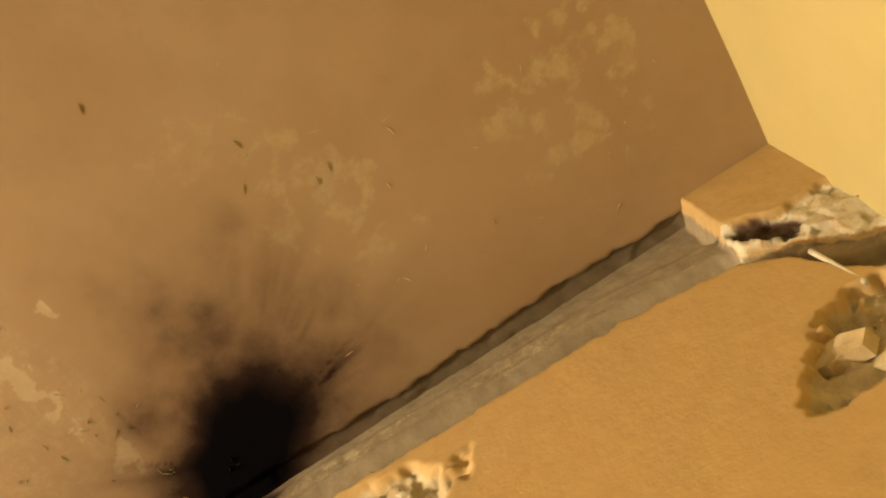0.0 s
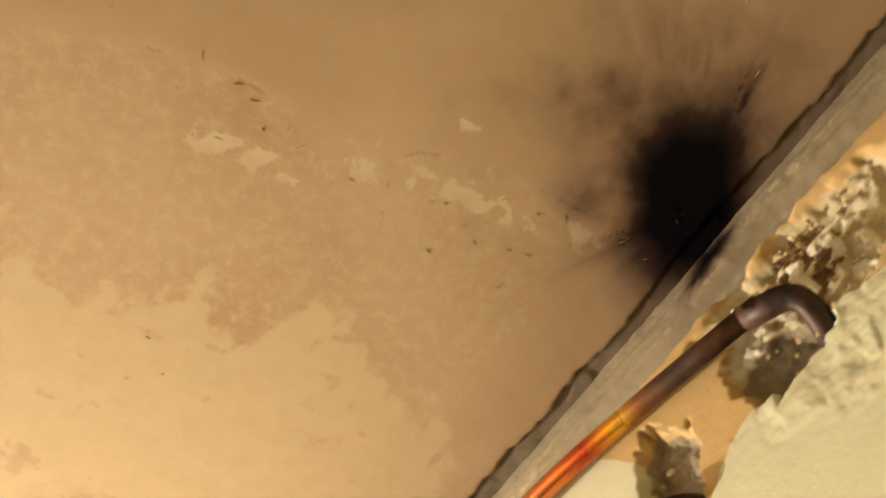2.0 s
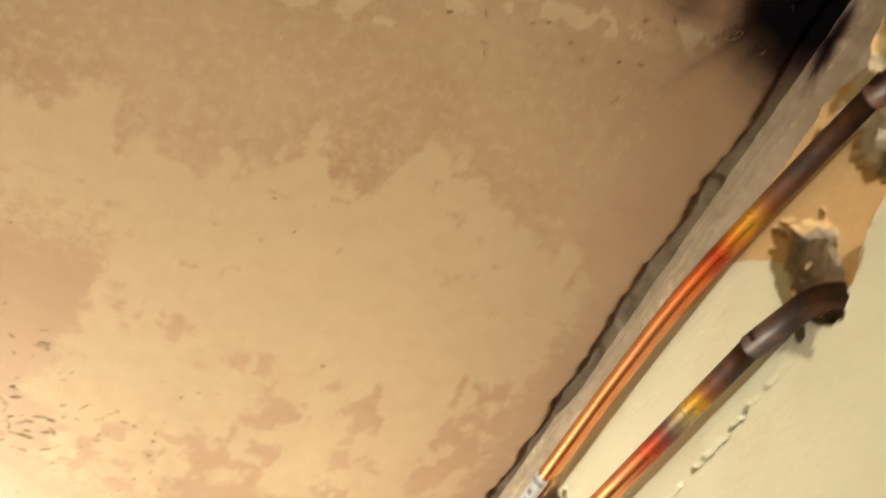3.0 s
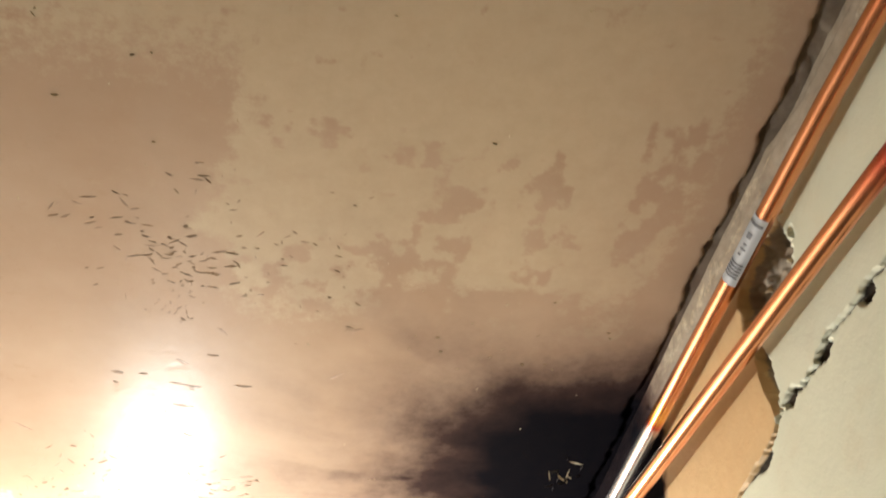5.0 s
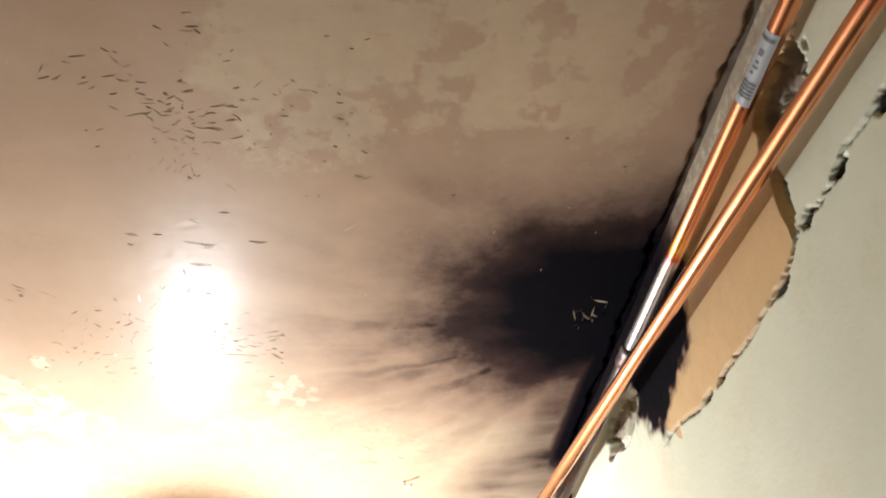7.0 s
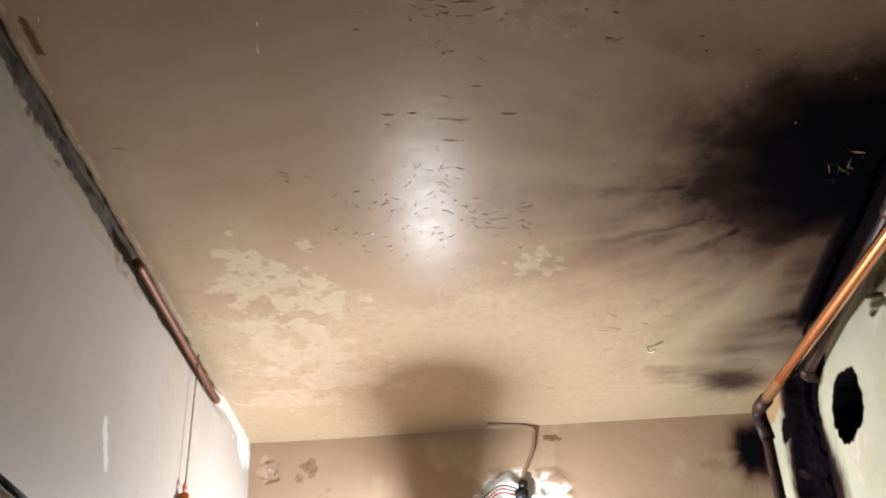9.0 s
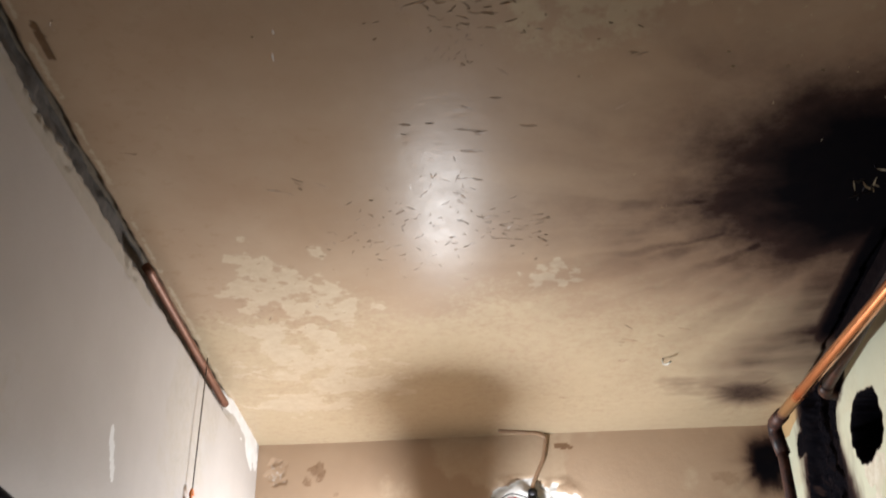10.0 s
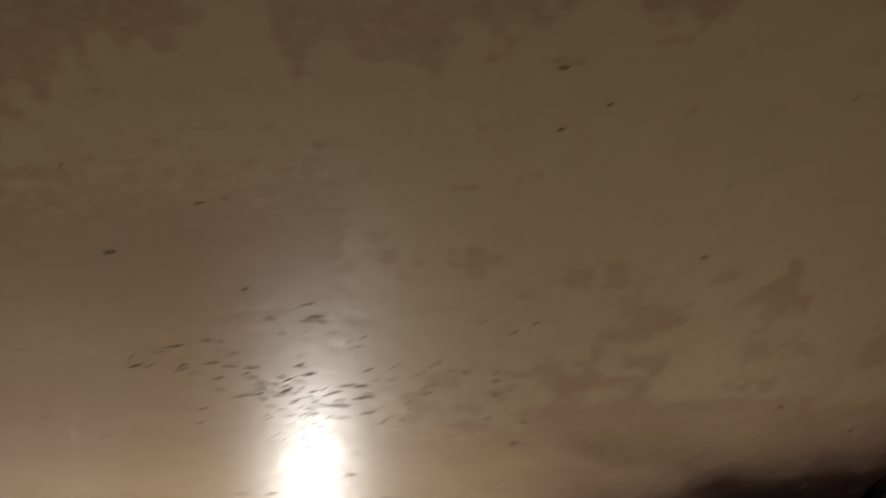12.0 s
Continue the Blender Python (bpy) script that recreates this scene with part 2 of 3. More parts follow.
RUBBLE = coat("plaster_crumbs", (0.66, 0.58, 0.40), (0.40, 0.28, 0.14), 0.85, [], bump=0.4, mottle=30.0)
CHAR = simple("charred_flake", (0.05, 0.045, 0.045), 0.35)
BRASS = simple("lamp_metal", (0.35, 0.33, 0.30), 0.4, 0.8)
GLOW, gn, gl, go = shader("bulb_glass")
go.inputs["Emission Color"].default_value = (1.0, 0.94, 0.84, 1)
go.inputs["Emission Strength"].default_value = 30.0


# ---- mesh helpers ----
def sheet(name, place, masks, material, box=None):
    """A fine grid mesh; place: arrays x, y, z of one shape; masks: named arrays; box: a slab (low, high) behind it."""
    x, y, z = place
    rows, cols = x.shape
    points = np.stack([x, y, z], -1).reshape(-1, 3)
    i = np.arange(rows * cols).reshape(rows, cols)
    quads = np.stack([i[:-1, :-1], i[1:, :-1], i[1:, 1:], i[:-1, 1:]], -1).reshape(-1, 4)
    if box:
        (x0, y0, z0), (x1, y1, z1) = box
        n = len(points)
        points = np.vstack([points, [(a, b, c) for c in (z0, z1) for b in (y0, y1) for a in (x0, x1)]])
        quads = np.vstack([quads, np.array([(0, 2, 3, 1), (4, 5, 7, 6), (0, 1, 5, 4), (2, 6, 7, 3), (0, 4, 6, 2), (1, 3, 7, 5)]) + n])
    me = bpy.data.meshes.new(name)
    me.from_pydata(points.tolist(), [], quads.tolist())
    for key, values in masks.items():
        full = np.zeros(len(points), np.float32)
        full[: rows * cols] = np.broadcast_to(values, x.shape).ravel()
        me.attributes.new(key, "FLOAT", "POINT").data.foreach_set("value", full)
    me.polygons.foreach_set("use_smooth", np.ones(len(me.polygons), bool))
    me.materials.append(material)
    return new(name, me)


def solid(name, bm, material, smooth=True):
    me = bpy.data.meshes.new(name)
    bmesh.ops.recalc_face_normals(bm, faces=bm.faces)
    bm.to_mesh(me)
    bm.free()
    if smooth:
        me.polygons.foreach_set("use_smooth", np.ones(len(me.polygons), bool))
    me.materials.append(material)
    return new(name, me)


def part(name, bm, material, parent, label="", smooth=True):
    ob = solid(name, bm, material, smooth)
    ob.parent = parent
    ob.matrix_parent_inverse = parent.matrix_world.inverted()
    if label:
        tagged(ob, label)
    return ob


def empty(name, at, label, category, group=""):
    ob = new(name)
    ob.location = at
    bpy.context.view_layer.update()
    return tagged(ob, label, category, group)


def smooth_line(points, bend=0.03, steps=6):
    """A polyline with its corners rounded."""
    pts = [Vector(p) for p in points]
    out = [pts[0]]
    for a, b, c in zip(pts, pts[1:], pts[2:]):
        r = min(bend, (a - b).length * 0.45, (c - b).length * 0.45)
        p, q = b + (a - b).normalized() * r, b + (c - b).normalized() * r
        for k in range(steps + 1):
            s = k / steps
            out.append(p.lerp(b, s).lerp(b.lerp(q, s), s))
    return out + [pts[-1]]


def tube(points, radius, sides=20, bm=None, wobble=0.0):
    """A tube along a line; radius: one number, or one for each point."""
    bm = bm or bmesh.new()
    pts = [Vector(p) for p in points]
    rings, normal = [], None
    for k, p in enumerate(pts):
        d = (pts[min(k + 1, len(pts) - 1)] - pts[max(k - 1, 0)]).normalized()
        if normal is None:
            normal = d.orthogonal().normalized()
        normal = (normal - d * normal.dot(d)).normalized()
        side = d.cross(normal)
        r = radius[k] if isinstance(radius, (list, tuple)) else radius
        ring = []
        for j in range(sides):
            a = 2 * math.pi * j / sides
            rr = r * (1 + wobble * (noise.noise(p * 90 + Vector((j, 0, 0))) if wobble else 0))
            ring.append(bm.verts.new(p + (normal * math.cos(a) + side * math.sin(a)) * rr))
        rings.append(ring)
    for a, b in zip(rings, rings[1:]):
        for j in range(sides):
            bm.faces.new((a[j], a[(j + 1) % sides], b[(j + 1) % sides], b[j]))
    bm.faces.new(rings[0][::-1])
    bm.faces.new(rings[-1])
    return bm


def along(a, b, n):
    return [Vector(a).lerp(Vector(b), k / n) for k in range(n + 1)]


def block(low, high, bevel=0.0, bm=None):
    bm = bm or bmesh.new()
    made = bmesh.ops.create_cube(bm, size=1)["verts"]
    for v in made:
        v.co = Vector([(l + h) / 2 + c * (h - l) for l, h, c in zip(low, high, v.co)])
    if bevel:
        bmesh.ops.bevel(bm, geom=list({e for v in made for e in v.link_edges}), offset=bevel, segments=2, affect="EDGES")
    return bm


# ---- ceiling ----
gy, gx = np.meshgrid(np.linspace(-0.02, YB + 0.02, 740), np.linspace(-0.02, 1.262, 330), indexing="ij")
cut = EDGE + 0.007 * (fbm(gy * 14, gy * 0 + 2, 11) - 0.5) * 2 + 0.013 * (fbm(gy * 60, gx * 40, 12) - 0.5)
over = ramp(gx - cut, -0.001, 0.005)
over = over * ramp(gy, 0.108, 0.135) * (1 - ramp(gy, 2.58, 2.66))
side = (1 - ramp(gx - 0.019 - 0.010 * (fbm(gy * 30, gx * 20, 13) - 0.5), -0.003, 0.003)) * (1 - ramp(gy, 2.58, 2.68))
ridge_y = np.interp(gx, [0.30, 0.50, 0.60, 0.68, 0.76, 0.855, 0.885, 0.95, 1.00, 1.09], [0.90, 0.850, 0.812, 0.790, 0.787, 0.779, 0.757, 0.724, 0.725, 0.718])
ridge_y = ridge_y + 0.010 * (fbm(gx * 24, gx * 0, 21) - 0.5) + 0.008 * (fbm(gx * 60, gy * 30, 23) - 0.5)
on_ridge = ramp(gx, 0.1, 0.4) * (1 - ramp(gx, 1.08, 1.15))
step = ramp(gy - ridge_y, -0.004, 0.010) * on_ridge
tear = fbm(gx * 17, gy * 17, 31)
fine = fbm(gx * 46, gy * 46, 33)
strip_y = np.interp(gx, [0.66, 0.78, 0.83, 0.89, 0.95, 1.00, 1.05, 1.12], [0.862, 0.853, 0.815, 0.785, 0.768, 0.772, 0.757, 0.748])
strip = np.exp(-((gy - strip_y) / 0.019) ** 2) * ramp(gx, 0.66, 0.69) * (1 - ramp(gx, 1.09, 1.14))
strip = np.maximum(strip, 0.8 * blob(gx, gy, 0.925, 0.716, 0.040, 0.012, 0.5, 49)) + 0.5 * blob(gx, gy, 0.833, 0.775, 0.016, 0.014, 0.5, 50)
bare = ramp(strip + 0.9 * (fbm(gx * 40, gy * 40, 29) - 0.5), 0.25, 0.8) * ramp(0.5 * fbm(gx * 70, gy * 70, 28) + 0.5 * fbm(gx * 24, gy * 30, 32), 0.44, 0.60)
bare = np.maximum(bare, 0.9 * np.exp(-((gx - 0.031) / 0.004) ** 2) * ramp(fbm(gy * 26, gx * 60, 27), 0.40, 0.6))
bare = np.maximum(bare, blob(gx, gy, 0.215, 2.30, 0.13, 0.20, 0.9, 34) * ramp(0.6 * tear + 0.4 * fine, 0.36, 0.56))
bare = np.maximum(bare, blob(gx, gy, 0.22, 2.58, 0.16, 0.11, 0.9, 24) * ramp(0.6 * tear + 0.4 * fine, 0.36, 0.62))
bare = np.maximum(bare, 0.8 * blob(gx, gy, 0.675, 2.19, 0.05, 0.045, 0.9, 35) * ramp(fine, 0.35, 0.6))
peel = blob(gx, gy, 1.01, 0.185, 0.085, 0.10, 0.7, 37) + blob(gx, gy, 0.950, 0.445, 0.055, 0.065, 0.7, 36) + blob(gx, gy, 1.046, 0.375, 0.018, 0.065, 0.7, 38) + 0.5 * blob(gx, gy, 0.86, 0.50, 0.05, 0.07, 0.8, 39)
fingers = np.interp(gx, [0.40, 0.55, 0.60, 0.70, 0.75, 0.775, 0.82, 0.86, 0.887, 0.94, 0.99, 1.08, 1.14], [1.10, 1.045, 1.080, 1.070, 1.032, 0.992, 1.046, 1.034, 0.950, 0.970, 1.004, 1.025, 1.06])
fingers = fingers + 0.07 * (fbm(gx * 34, gy * 12, 41) - 0.5) + 0.04 * (vnoise(gx * 85, gy * 22, 42) - 0.5)
pale = ramp(gy - fingers + 0.05 * (fine - 0.5), -0.035, 0.045)
pale = np.maximum(pale, 0.34 * step)
rosy = np.maximum.reduce([blob(gx, gy, cu, cv, ru, rv, 0.8, k, 0.3, 5.0) for k, (cu, cv, ru, rv) in enumerate((
    (0.865, 1.45, 0.042, 0.10), (0.815, 1.51, 0.03, 0.04), (0.98, 1.375, 0.028, 0.05), (0.995, 1.48, 0.036, 0.045), (1.11, 1.37, 0.045, 0.10), (0.685, 1.315, 0.05, 0.022),
    (0.825, 1.335, 0.04, 0.020), (0.765, 1.475, 0.04, 0.022), (0.94, 1.60, 0.16, 0.06), (0.92, 1.335, 0.012, 0.015), (0.70, 1.55, 0.05, 0.05)), 140)])
rosy = rosy * ramp(0.5 * fbm(gx * 32, gy * 24, 43) + 0.5 * fine, 0.36, 0.54)
spots = ramp(vnoise(gx * 62, gy * 62, 44) + 0.35 * fbm(gx * 6, gy * 6, 45), 0.98, 1.14)
pale = pale * (1 - 0.8 * rosy) * (1 - 0.4 * spots)
pale = pale * (1 - ramp(gy + 0.25 * (fbm(gx * 7, gy * 7, 46) - 0.5), 1.50, 1.72)) * (1 - 0.85 * ramp(0.635 - gx + 0.10 * (tear - 0.5) + 0.05 * (fine - 0.5), 0.0, 0.05) * ramp(gy, 1.12, 1.30))
pale = pale * (1 - 0.8 * ramp(gx + 0.05 * (fbm(gx * 20, gy * 12, 25) - 0.5), 1.12, 1.18))
pale = np.maximum(pale, ramp(gy + 0.4 * (fbm(gx * 6, gy * 6, 48) - 0.5), 2.05, 2.45) * (0.55 + 0.3 * tear))
pale = np.maximum(pale, 0.62 * np.clip(peel, 0, 1) * ramp(0.7 * fine + 0.3 * tear, 0.36, 0.64))
black = np.maximum.reduce([
    soot(gx, gy, 1.165, 0.652, 0.088, 0.138, 51, 0.75),
    0.52 * blob(gx, gy, 1.085, 0.605, 0.13, 0.12, 0.7, 62, 0.8) * (0.5 + fbm(gx * 22, gy * 22, 52)),
    soot(gx, gy, 1.200, 1.945, 0.30, 0.36, 53, 0.1),
    0.95 * ramp(gx, 1.13, 1.19) * ramp(gy + 0.1 * fbm(gx * 20, gy * 20, 56), 1.72, 1.85) * (1 - ramp(gy, 2.42, 2.60)),
    0.75 * ramp(gx + 0.2 * (fbm(gx * 9, gy * 4, 58) - 0.5), 0.90, 1.20) * ramp(gy, 1.93, 2.13) * (1 - ramp(gy, 2.50, 2.72)) * (0.4 + fbm(gx * 5 + gy * 8, gy * 14, 59)),
    0.7 * soot(gx, gy, 1.090, 2.700, 0.062, 0.090, 55, 0.5), 0.4 * blob(gx, gy, 1.05, 2.64, 0.10, 0.05, 0.8, 61, 0.6)])
cracks = 0.5 * np.exp(-((gy - ridge_y - 0.004) / 0.0035) ** 2) * ramp(fbm(gx * 20, gy * 20, 57), 0.56, 0.68) * on_ridge
cracks = np.maximum(cracks, 0.8 * blob(gx, gy, 0.047, 1.555, 0.007, 0.035, 0.7, 26))
cz = H + 0.006 * over + 0.008 * side + 0.003 * (fbm(gx * 3, gy * 3, 61, 2) - 0.5) + 0.0002 * (fbm(gx * 22, gy * 22, 62) - 0.5)
cz = cz + 0.0005 * step + 0.0004 * bare + 0.0008 * cracks
cz = cz + 0.00015 * spots * ramp(gy, 1.162, 1.369) * (1 - ramp(gy, 1.754, 1.934))
cz = cz + 0.002 * (facets(gx * 40, gy * 40, 4) - 0.5) * over
CEILING_Z = cz.copy()


def ceiling_at(x, y):
    i = int(round((y + 0.02) / (YB + 0.04) * 739))
    j = int(round((x + 0.02) / 1.282 * 329))
    return float(CEILING_Z[min(max(i, 0), 739), min(max(j, 0), 329)])


ceiling = sheet("ceiling", (gx, gy, cz), {"pale": pale, "bare": bare, "cement": np.maximum(over, side), "crack": cracks, "soot": black}, CEILING, ((-0.1, -0.1, 2.56), (1.4, YB + 0.1, 2.68)))
tagged(ceiling, "tan glossy painted ceiling, peeling, with black soot bursts", "ceiling", kind="structure")

# ---- right wall, chased and broken open ----
gy, gz = np.meshgrid(np.linspace(-0.01, YB + 0.01, 1250), np.linspace(1.92, 2.54, 250), indexing="ij")
low = np.interp(gy, [0, 0.055, 0.075, 0.10, 0.137, 0.195, 0.253, 0.341, 0.466, 0.60, 0.75, 0.90, 1.04, 1.18, 1.27, 1.35, 1.60, 2.9], [2.22, 2.23, 2.253, 2.313, 2.343, 2.354, 2.365, 2.368, 2.375, 2.385, 2.372, 2.372, 2.380, 2.380, 2.402, 2.402, 2.405, 2.405])
line = low
low = low + 0.006 * (fbm(gy * 16, gy * 0, 71) - 0.5) + 0.010 * (fbm(gy * 60, gz * 30, 72) - 0.5)
groove = ramp(gz - low, -0.002, 0.004) * (1 - ramp(gy, 2.60, 2.68))
plug_low = np.interp(gy, [0, 0.04, 0.075, 0.137], [2.285, 2.302, 2.344, 2.382]) + 0.008 * (fbm(gy * 60, gz * 60, 74) - 0.5)
plug = (1 - ramp(gy + 0.014 * (fbm(gz * 40, gy * 40, 73) - 0.5), 0.117, 0.128)) * ramp(gz - plug_low, -0.002, 0.003)
groove = groove * (1 - plug)
hole_a = blob(gy, gz, 0.095, 2.163, 0.080, 0.052, 0.5, 75)
hole_1 = blob(gy, gz, 0.605, 2.315, 0.135, 0.075, 0.5, 76)
hole_2 = blob(gy, gz, 0.828, 2.240, 0.038, 0.066, 0.45, 77)
hole_3 = np.maximum(blob(gy, gz, 1.320, 2.343, 0.058, 0.042, 0.6, 78), blob(gy, gz, 1.386, 2.255, 0.011, 0.045, 0.6, 79))
hole_5 = blob(gy, gz, 0.672, 2.248, 0.050, 0.036, 0.5, 107)
hole_4 = blob(gy, gz, 2.03, 2.345, 0.085, 0.035, 0.6, 70)
duct = blob(gy, gz, 2.325, 2.268, 0.078, 0.054, 0.22, 80, 0.06)
mid = np.interp(gz, [1.9, 2.2, 2.32, 2.42], [2.64, 2.625, 2.605, 2.55])
# shade inside the duct hole, painted black by way of the soot attribute
duct_shade = ramp(blob(gy, gz, 2.325, 2.268, 0.078, 0.054, 0.22, 80, 0.30), 0.12, 0.28)
chase = 1 - ramp(np.abs(gy - mid) + 0.03 * (fbm(gy * 30, gz * 30, 81) - 0.5), 0.105, 0.130)
seam = np.interp(gy, [0.85, 1.12, 1.19, 1.265, 1.305, 1.36, 1.44, 1.53, 1.64, 1.72, 1.82], [2.178, 2.188, 2.193, 2.204, 2.189, 2.203, 2.181, 2.181, 2.190, 2.195, 2.220])
seam = seam + 0.005 * (fbm(gy * 40, gy * 0, 82) - 0.5) * 2 + 0.004 * (fbm(gy * 110, gy * 0, 83) - 0.5)
width = 0.0014 + 0.006 * ramp(vnoise(gy * 17, gy * 0, 84), 0.55, 0.95)
crack = (1 - ramp(np.abs(gz - seam - 0.003), width * 0.7 + 0.0006, width * 1.3 + 0.0012)) * ramp(gy, 0.892, 0.967) * (1 - ramp(gy, 1.831, 1.882)) * ramp(fbm(gy * 22, gy * 0, 85), 0.30, 0.42)
for cy, cz0, ry, rz in ((1.120, 2.189, 0.016, 0.006), (1.191, 2.192, 0.014, 0.011), (1.283, 2.197, 0.018, 0.007), (1.359, 2.201, 0.012, 0.009), (1.44, 2.181, 0.016, 0.007), (1.64, 2.19, 0.018, 0.004)):
    crack = np.maximum(crack, blob(gy, gz, cy, cz0, ry, rz, 0.5, int(cy * 100)))
fill_top = np.interp(gy, [0, 0.36, 0.40, 0.456, 0.505, 0.60, 0.68, 0.73, 0.78, 0.80, 0.86, 0.90, 1.00, 1.30, 1.36, 1.385, 1.395, 1.80, 1.86, 1.93, 2.9],
                     [1.90, 2.06, 2.14, 2.20, 2.215, 2.24, 2.24, 2.222, 2.20, 2.185, 2.30, 2.34, 2.37, 2.37, 2.33, 2.26, 2.20, 2.19, 2.24, 2.42, 2.45])
fill = ramp(fill_top + 0.012 * (fbm(gy * 18, gz * 18, 86) - 0.5) * 2 - gz, -0.003, 0.003)
fill = np.where((gy > 1.40) & (gy < 1.80), ramp(seam - gz, -0.004, 0.004), fill)
shelf = fbm(gy * 20, gz * 24, 3, 5) * 7
shelf = (np.floor(shelf) + ramp(shelf - np.floor(shelf), 0.7, 1.0)) / 7
rock = np.clip((shelf - 0.25) * 1.5, 0, 1) * 0.6 + facets(gy * 48, gz * 48, 5) * 0.22 + 0.18 * fbm(gy * 90, gz * 90, 7)
open_hole = np.maximum.reduce([hole_a, hole_1, hole_2, hole_3, hole_4])
drag = fbm(gy * 5 + gz * 4, gz * 7 - gy * 2, 104)
trowel = -0.0009 * np.exp(-((drag - 0.5) / 0.012) ** 2) * ramp(fbm(gy * 8, gz * 8, 106), 0.5, 0.65) + 0.006 * (fbm(gy * 7 + gz * 5, gz * 12, 87) - 0.5) + 0.0016 * (fbm(gy * 40, gz * 40, 88) - 0.5)
depth = -0.0015 * fill + trowel * fill
inner = gz - line + 0.010 * (fbm(gy * 5, gy * 0, 65, 3) - 0.5)
ledge = ramp(inner, 0.045, 0.062) * (1 - ramp(inner, 0.085, 0.105))
depth = depth + groove * (0.036 - 0.014 * ledge + 0.004 * ramp(inner, 0.09, 0.11) + 0.002 * (fbm(gy * 10, gz * 60, 69) - 0.5) + 0.0025 * (fbm(gy * 70, gz * 110, 66) - 0.5))
split = (1 - ramp(np.abs(inner - 0.036 - 0.008 * (fbm(gy * 9, gy * 0, 67) - 0.5)), 0.0008, 0.0022)) * groove * ramp(gy, 0.74, 0.78) * (1 - ramp(gy, 1.02, 1.12))
depth = depth + 0.006 * split
depth = np.maximum(depth, hole_a * (0.012 + 0.034 * rock))
depth = np.maximum(depth, hole_1 * (0.004 + 0.036 * rock))
depth = np.maximum(depth, hole_2 * (0.015 + 0.025 * rock))
depth = np.maximum(depth, hole_3 * (0.015 + 0.030 * rock))
depth = np.maximum(depth, hole_4 * (0.012 + 0.022 * rock))
depth = np.maximum(depth, hole_5 * (0.022 + 0.022 * rock))
depth = np.maximum(depth, chase * (0.02 + 0.03 * rock))
depth = np.maximum(depth, duct * 0.09)
depth = np.maximum(depth, crack * 0.010)
skin = plug * (1 - ramp(gz - np.interp(gy, [0.0, 0.015, 0.06, 0.13], [2.385, 2.389, 2.385, 2.425]) + 0.012 * (fbm(gy * 50, gz * 50, 68) - 0.5), -0.002, 0.003))
depth = depth + plug * (0.004 + 0.003 * (fbm(gy * 30, gz * 30, 102) - 0.5)) + skin * (0.004 + 0.008 * facets(gy * 45, gz * 45, 8))
rubble_zone = blob(gy, gz, 0.565, 2.20, 0.15, 0.06, 0.5, 89)
depth = depth - 0.0055 * rubble_zone * (0.3 * facets(gy * 38, gz * 38, 9) + 1.0 * fbm(gy * 36, gz * 36, 9) + 0.5 * fbm(gy * 110, gz * 110, 10) - 0.8) * (1 - open_hole)
paint = np.maximum(1 - fill, plug)
broken = np.clip(0.7 * ledge * groove * (1 - hole_1) + hole_1 + hole_a * 0.9 + 0.38 * rubble_zone, 0, 1)
cement = np.clip(groove * (1 - 0.45 * ledge * ramp(fbm(gy * 8, gz * 60, 64), 0.35, 0.6)) + hole_2 + hole_3 + hole_5 + 0.8 * hole_4, 0, 1)
cavity = np.maximum(blob(gy, gz, 0.614, 2.325, 0.042, 0.05, 0.5, 91), 0.8 * hole_1 * ramp(rock, 0.62, 0.75))
cavity = np.maximum(cavity, 0.7 * hole_a * ramp(rock, 0.6, 0.72))
white = skin * (0.62 + 0.5 * blob(gy, gz, 0.128, 2.41, 0.016, 0.035, 0.5, 92))
white = np.maximum(white, 0.9 * hole_1 * (1 - hole_5) * (1 - ramp(rock, 0.22, 0.34)))
white = np.maximum(white, chase * ramp(fbm(gy * 60, gz * 22, 94), 0.60, 0.66))
white = np.maximum(white, blob(gy, gz, 2.33, 2.185, 0.05, 0.035, 0.9, 95))
white = np.maximum(white, 0.9 * blob(gy, gz, 2.09, 2.32, 0.05, 0.02, 0.9, 60))
slot = blob(gy - 0.089 + gz - 2.380, gy - 0.089 - gz + 2.380, 0.0, 0.0, 0.052, 0.025, 0.3, 96, 0.15)
depth = depth + 0.006 * slot
black = np.maximum.reduce([
    soot(gy, gz, 0.682, 2.48, 0.032, 0.05, 97),
    blob(gy, gz, 1.815, 2.365, 0.130, 0.115, 0.45, 98, 0.18, 5.0),
    0.98 * ramp(chase, 0.0, 0.12) * ramp(fbm(gy * 24, gz * 10, 99), 0.22, 0.34) * (1 - 0.9 * white * chase),
    0.9 * blob(gy, gz, 2.60, 2.25, 0.135, 0.26, 0.5, 101, 0.3),
    0.9 * ramp(gz - low, -0.01, 0.01) * ramp(gy, 1.608, 1.773) * (1 - ramp(gy, 2.60, 2.72)),
    0.95 * blob(gy, gz, 2.58, 2.395, 0.17, 0.06, 0.5, 63), duct_shade, 0.6 * slot, 0.4 * blob(gy, gz, 0.868, 2.20, 0.03, 0.03, 0.5, 100)])
wall_right = sheet("wall_right", (XR + depth, gy, gz), {"paint": paint, "broken": broken, "cement": cement, "cavity": cavity, "white": white, "scuff": 0.5 * fill * ramp(fbm(gy * 12, gz * 16, 105), 0.50, 0.75), "crack": np.maximum.reduce([crack, 0.6 * slot, split]), "soot": black}, RIGHT,
                   ((1.31, -0.1, 0.0), (1.42, YB + 0.1, 2.56)))
tagged(wall_right, "cracked plaster wall, half orange paint, half pale filler, chased open", "wall", kind="structure")
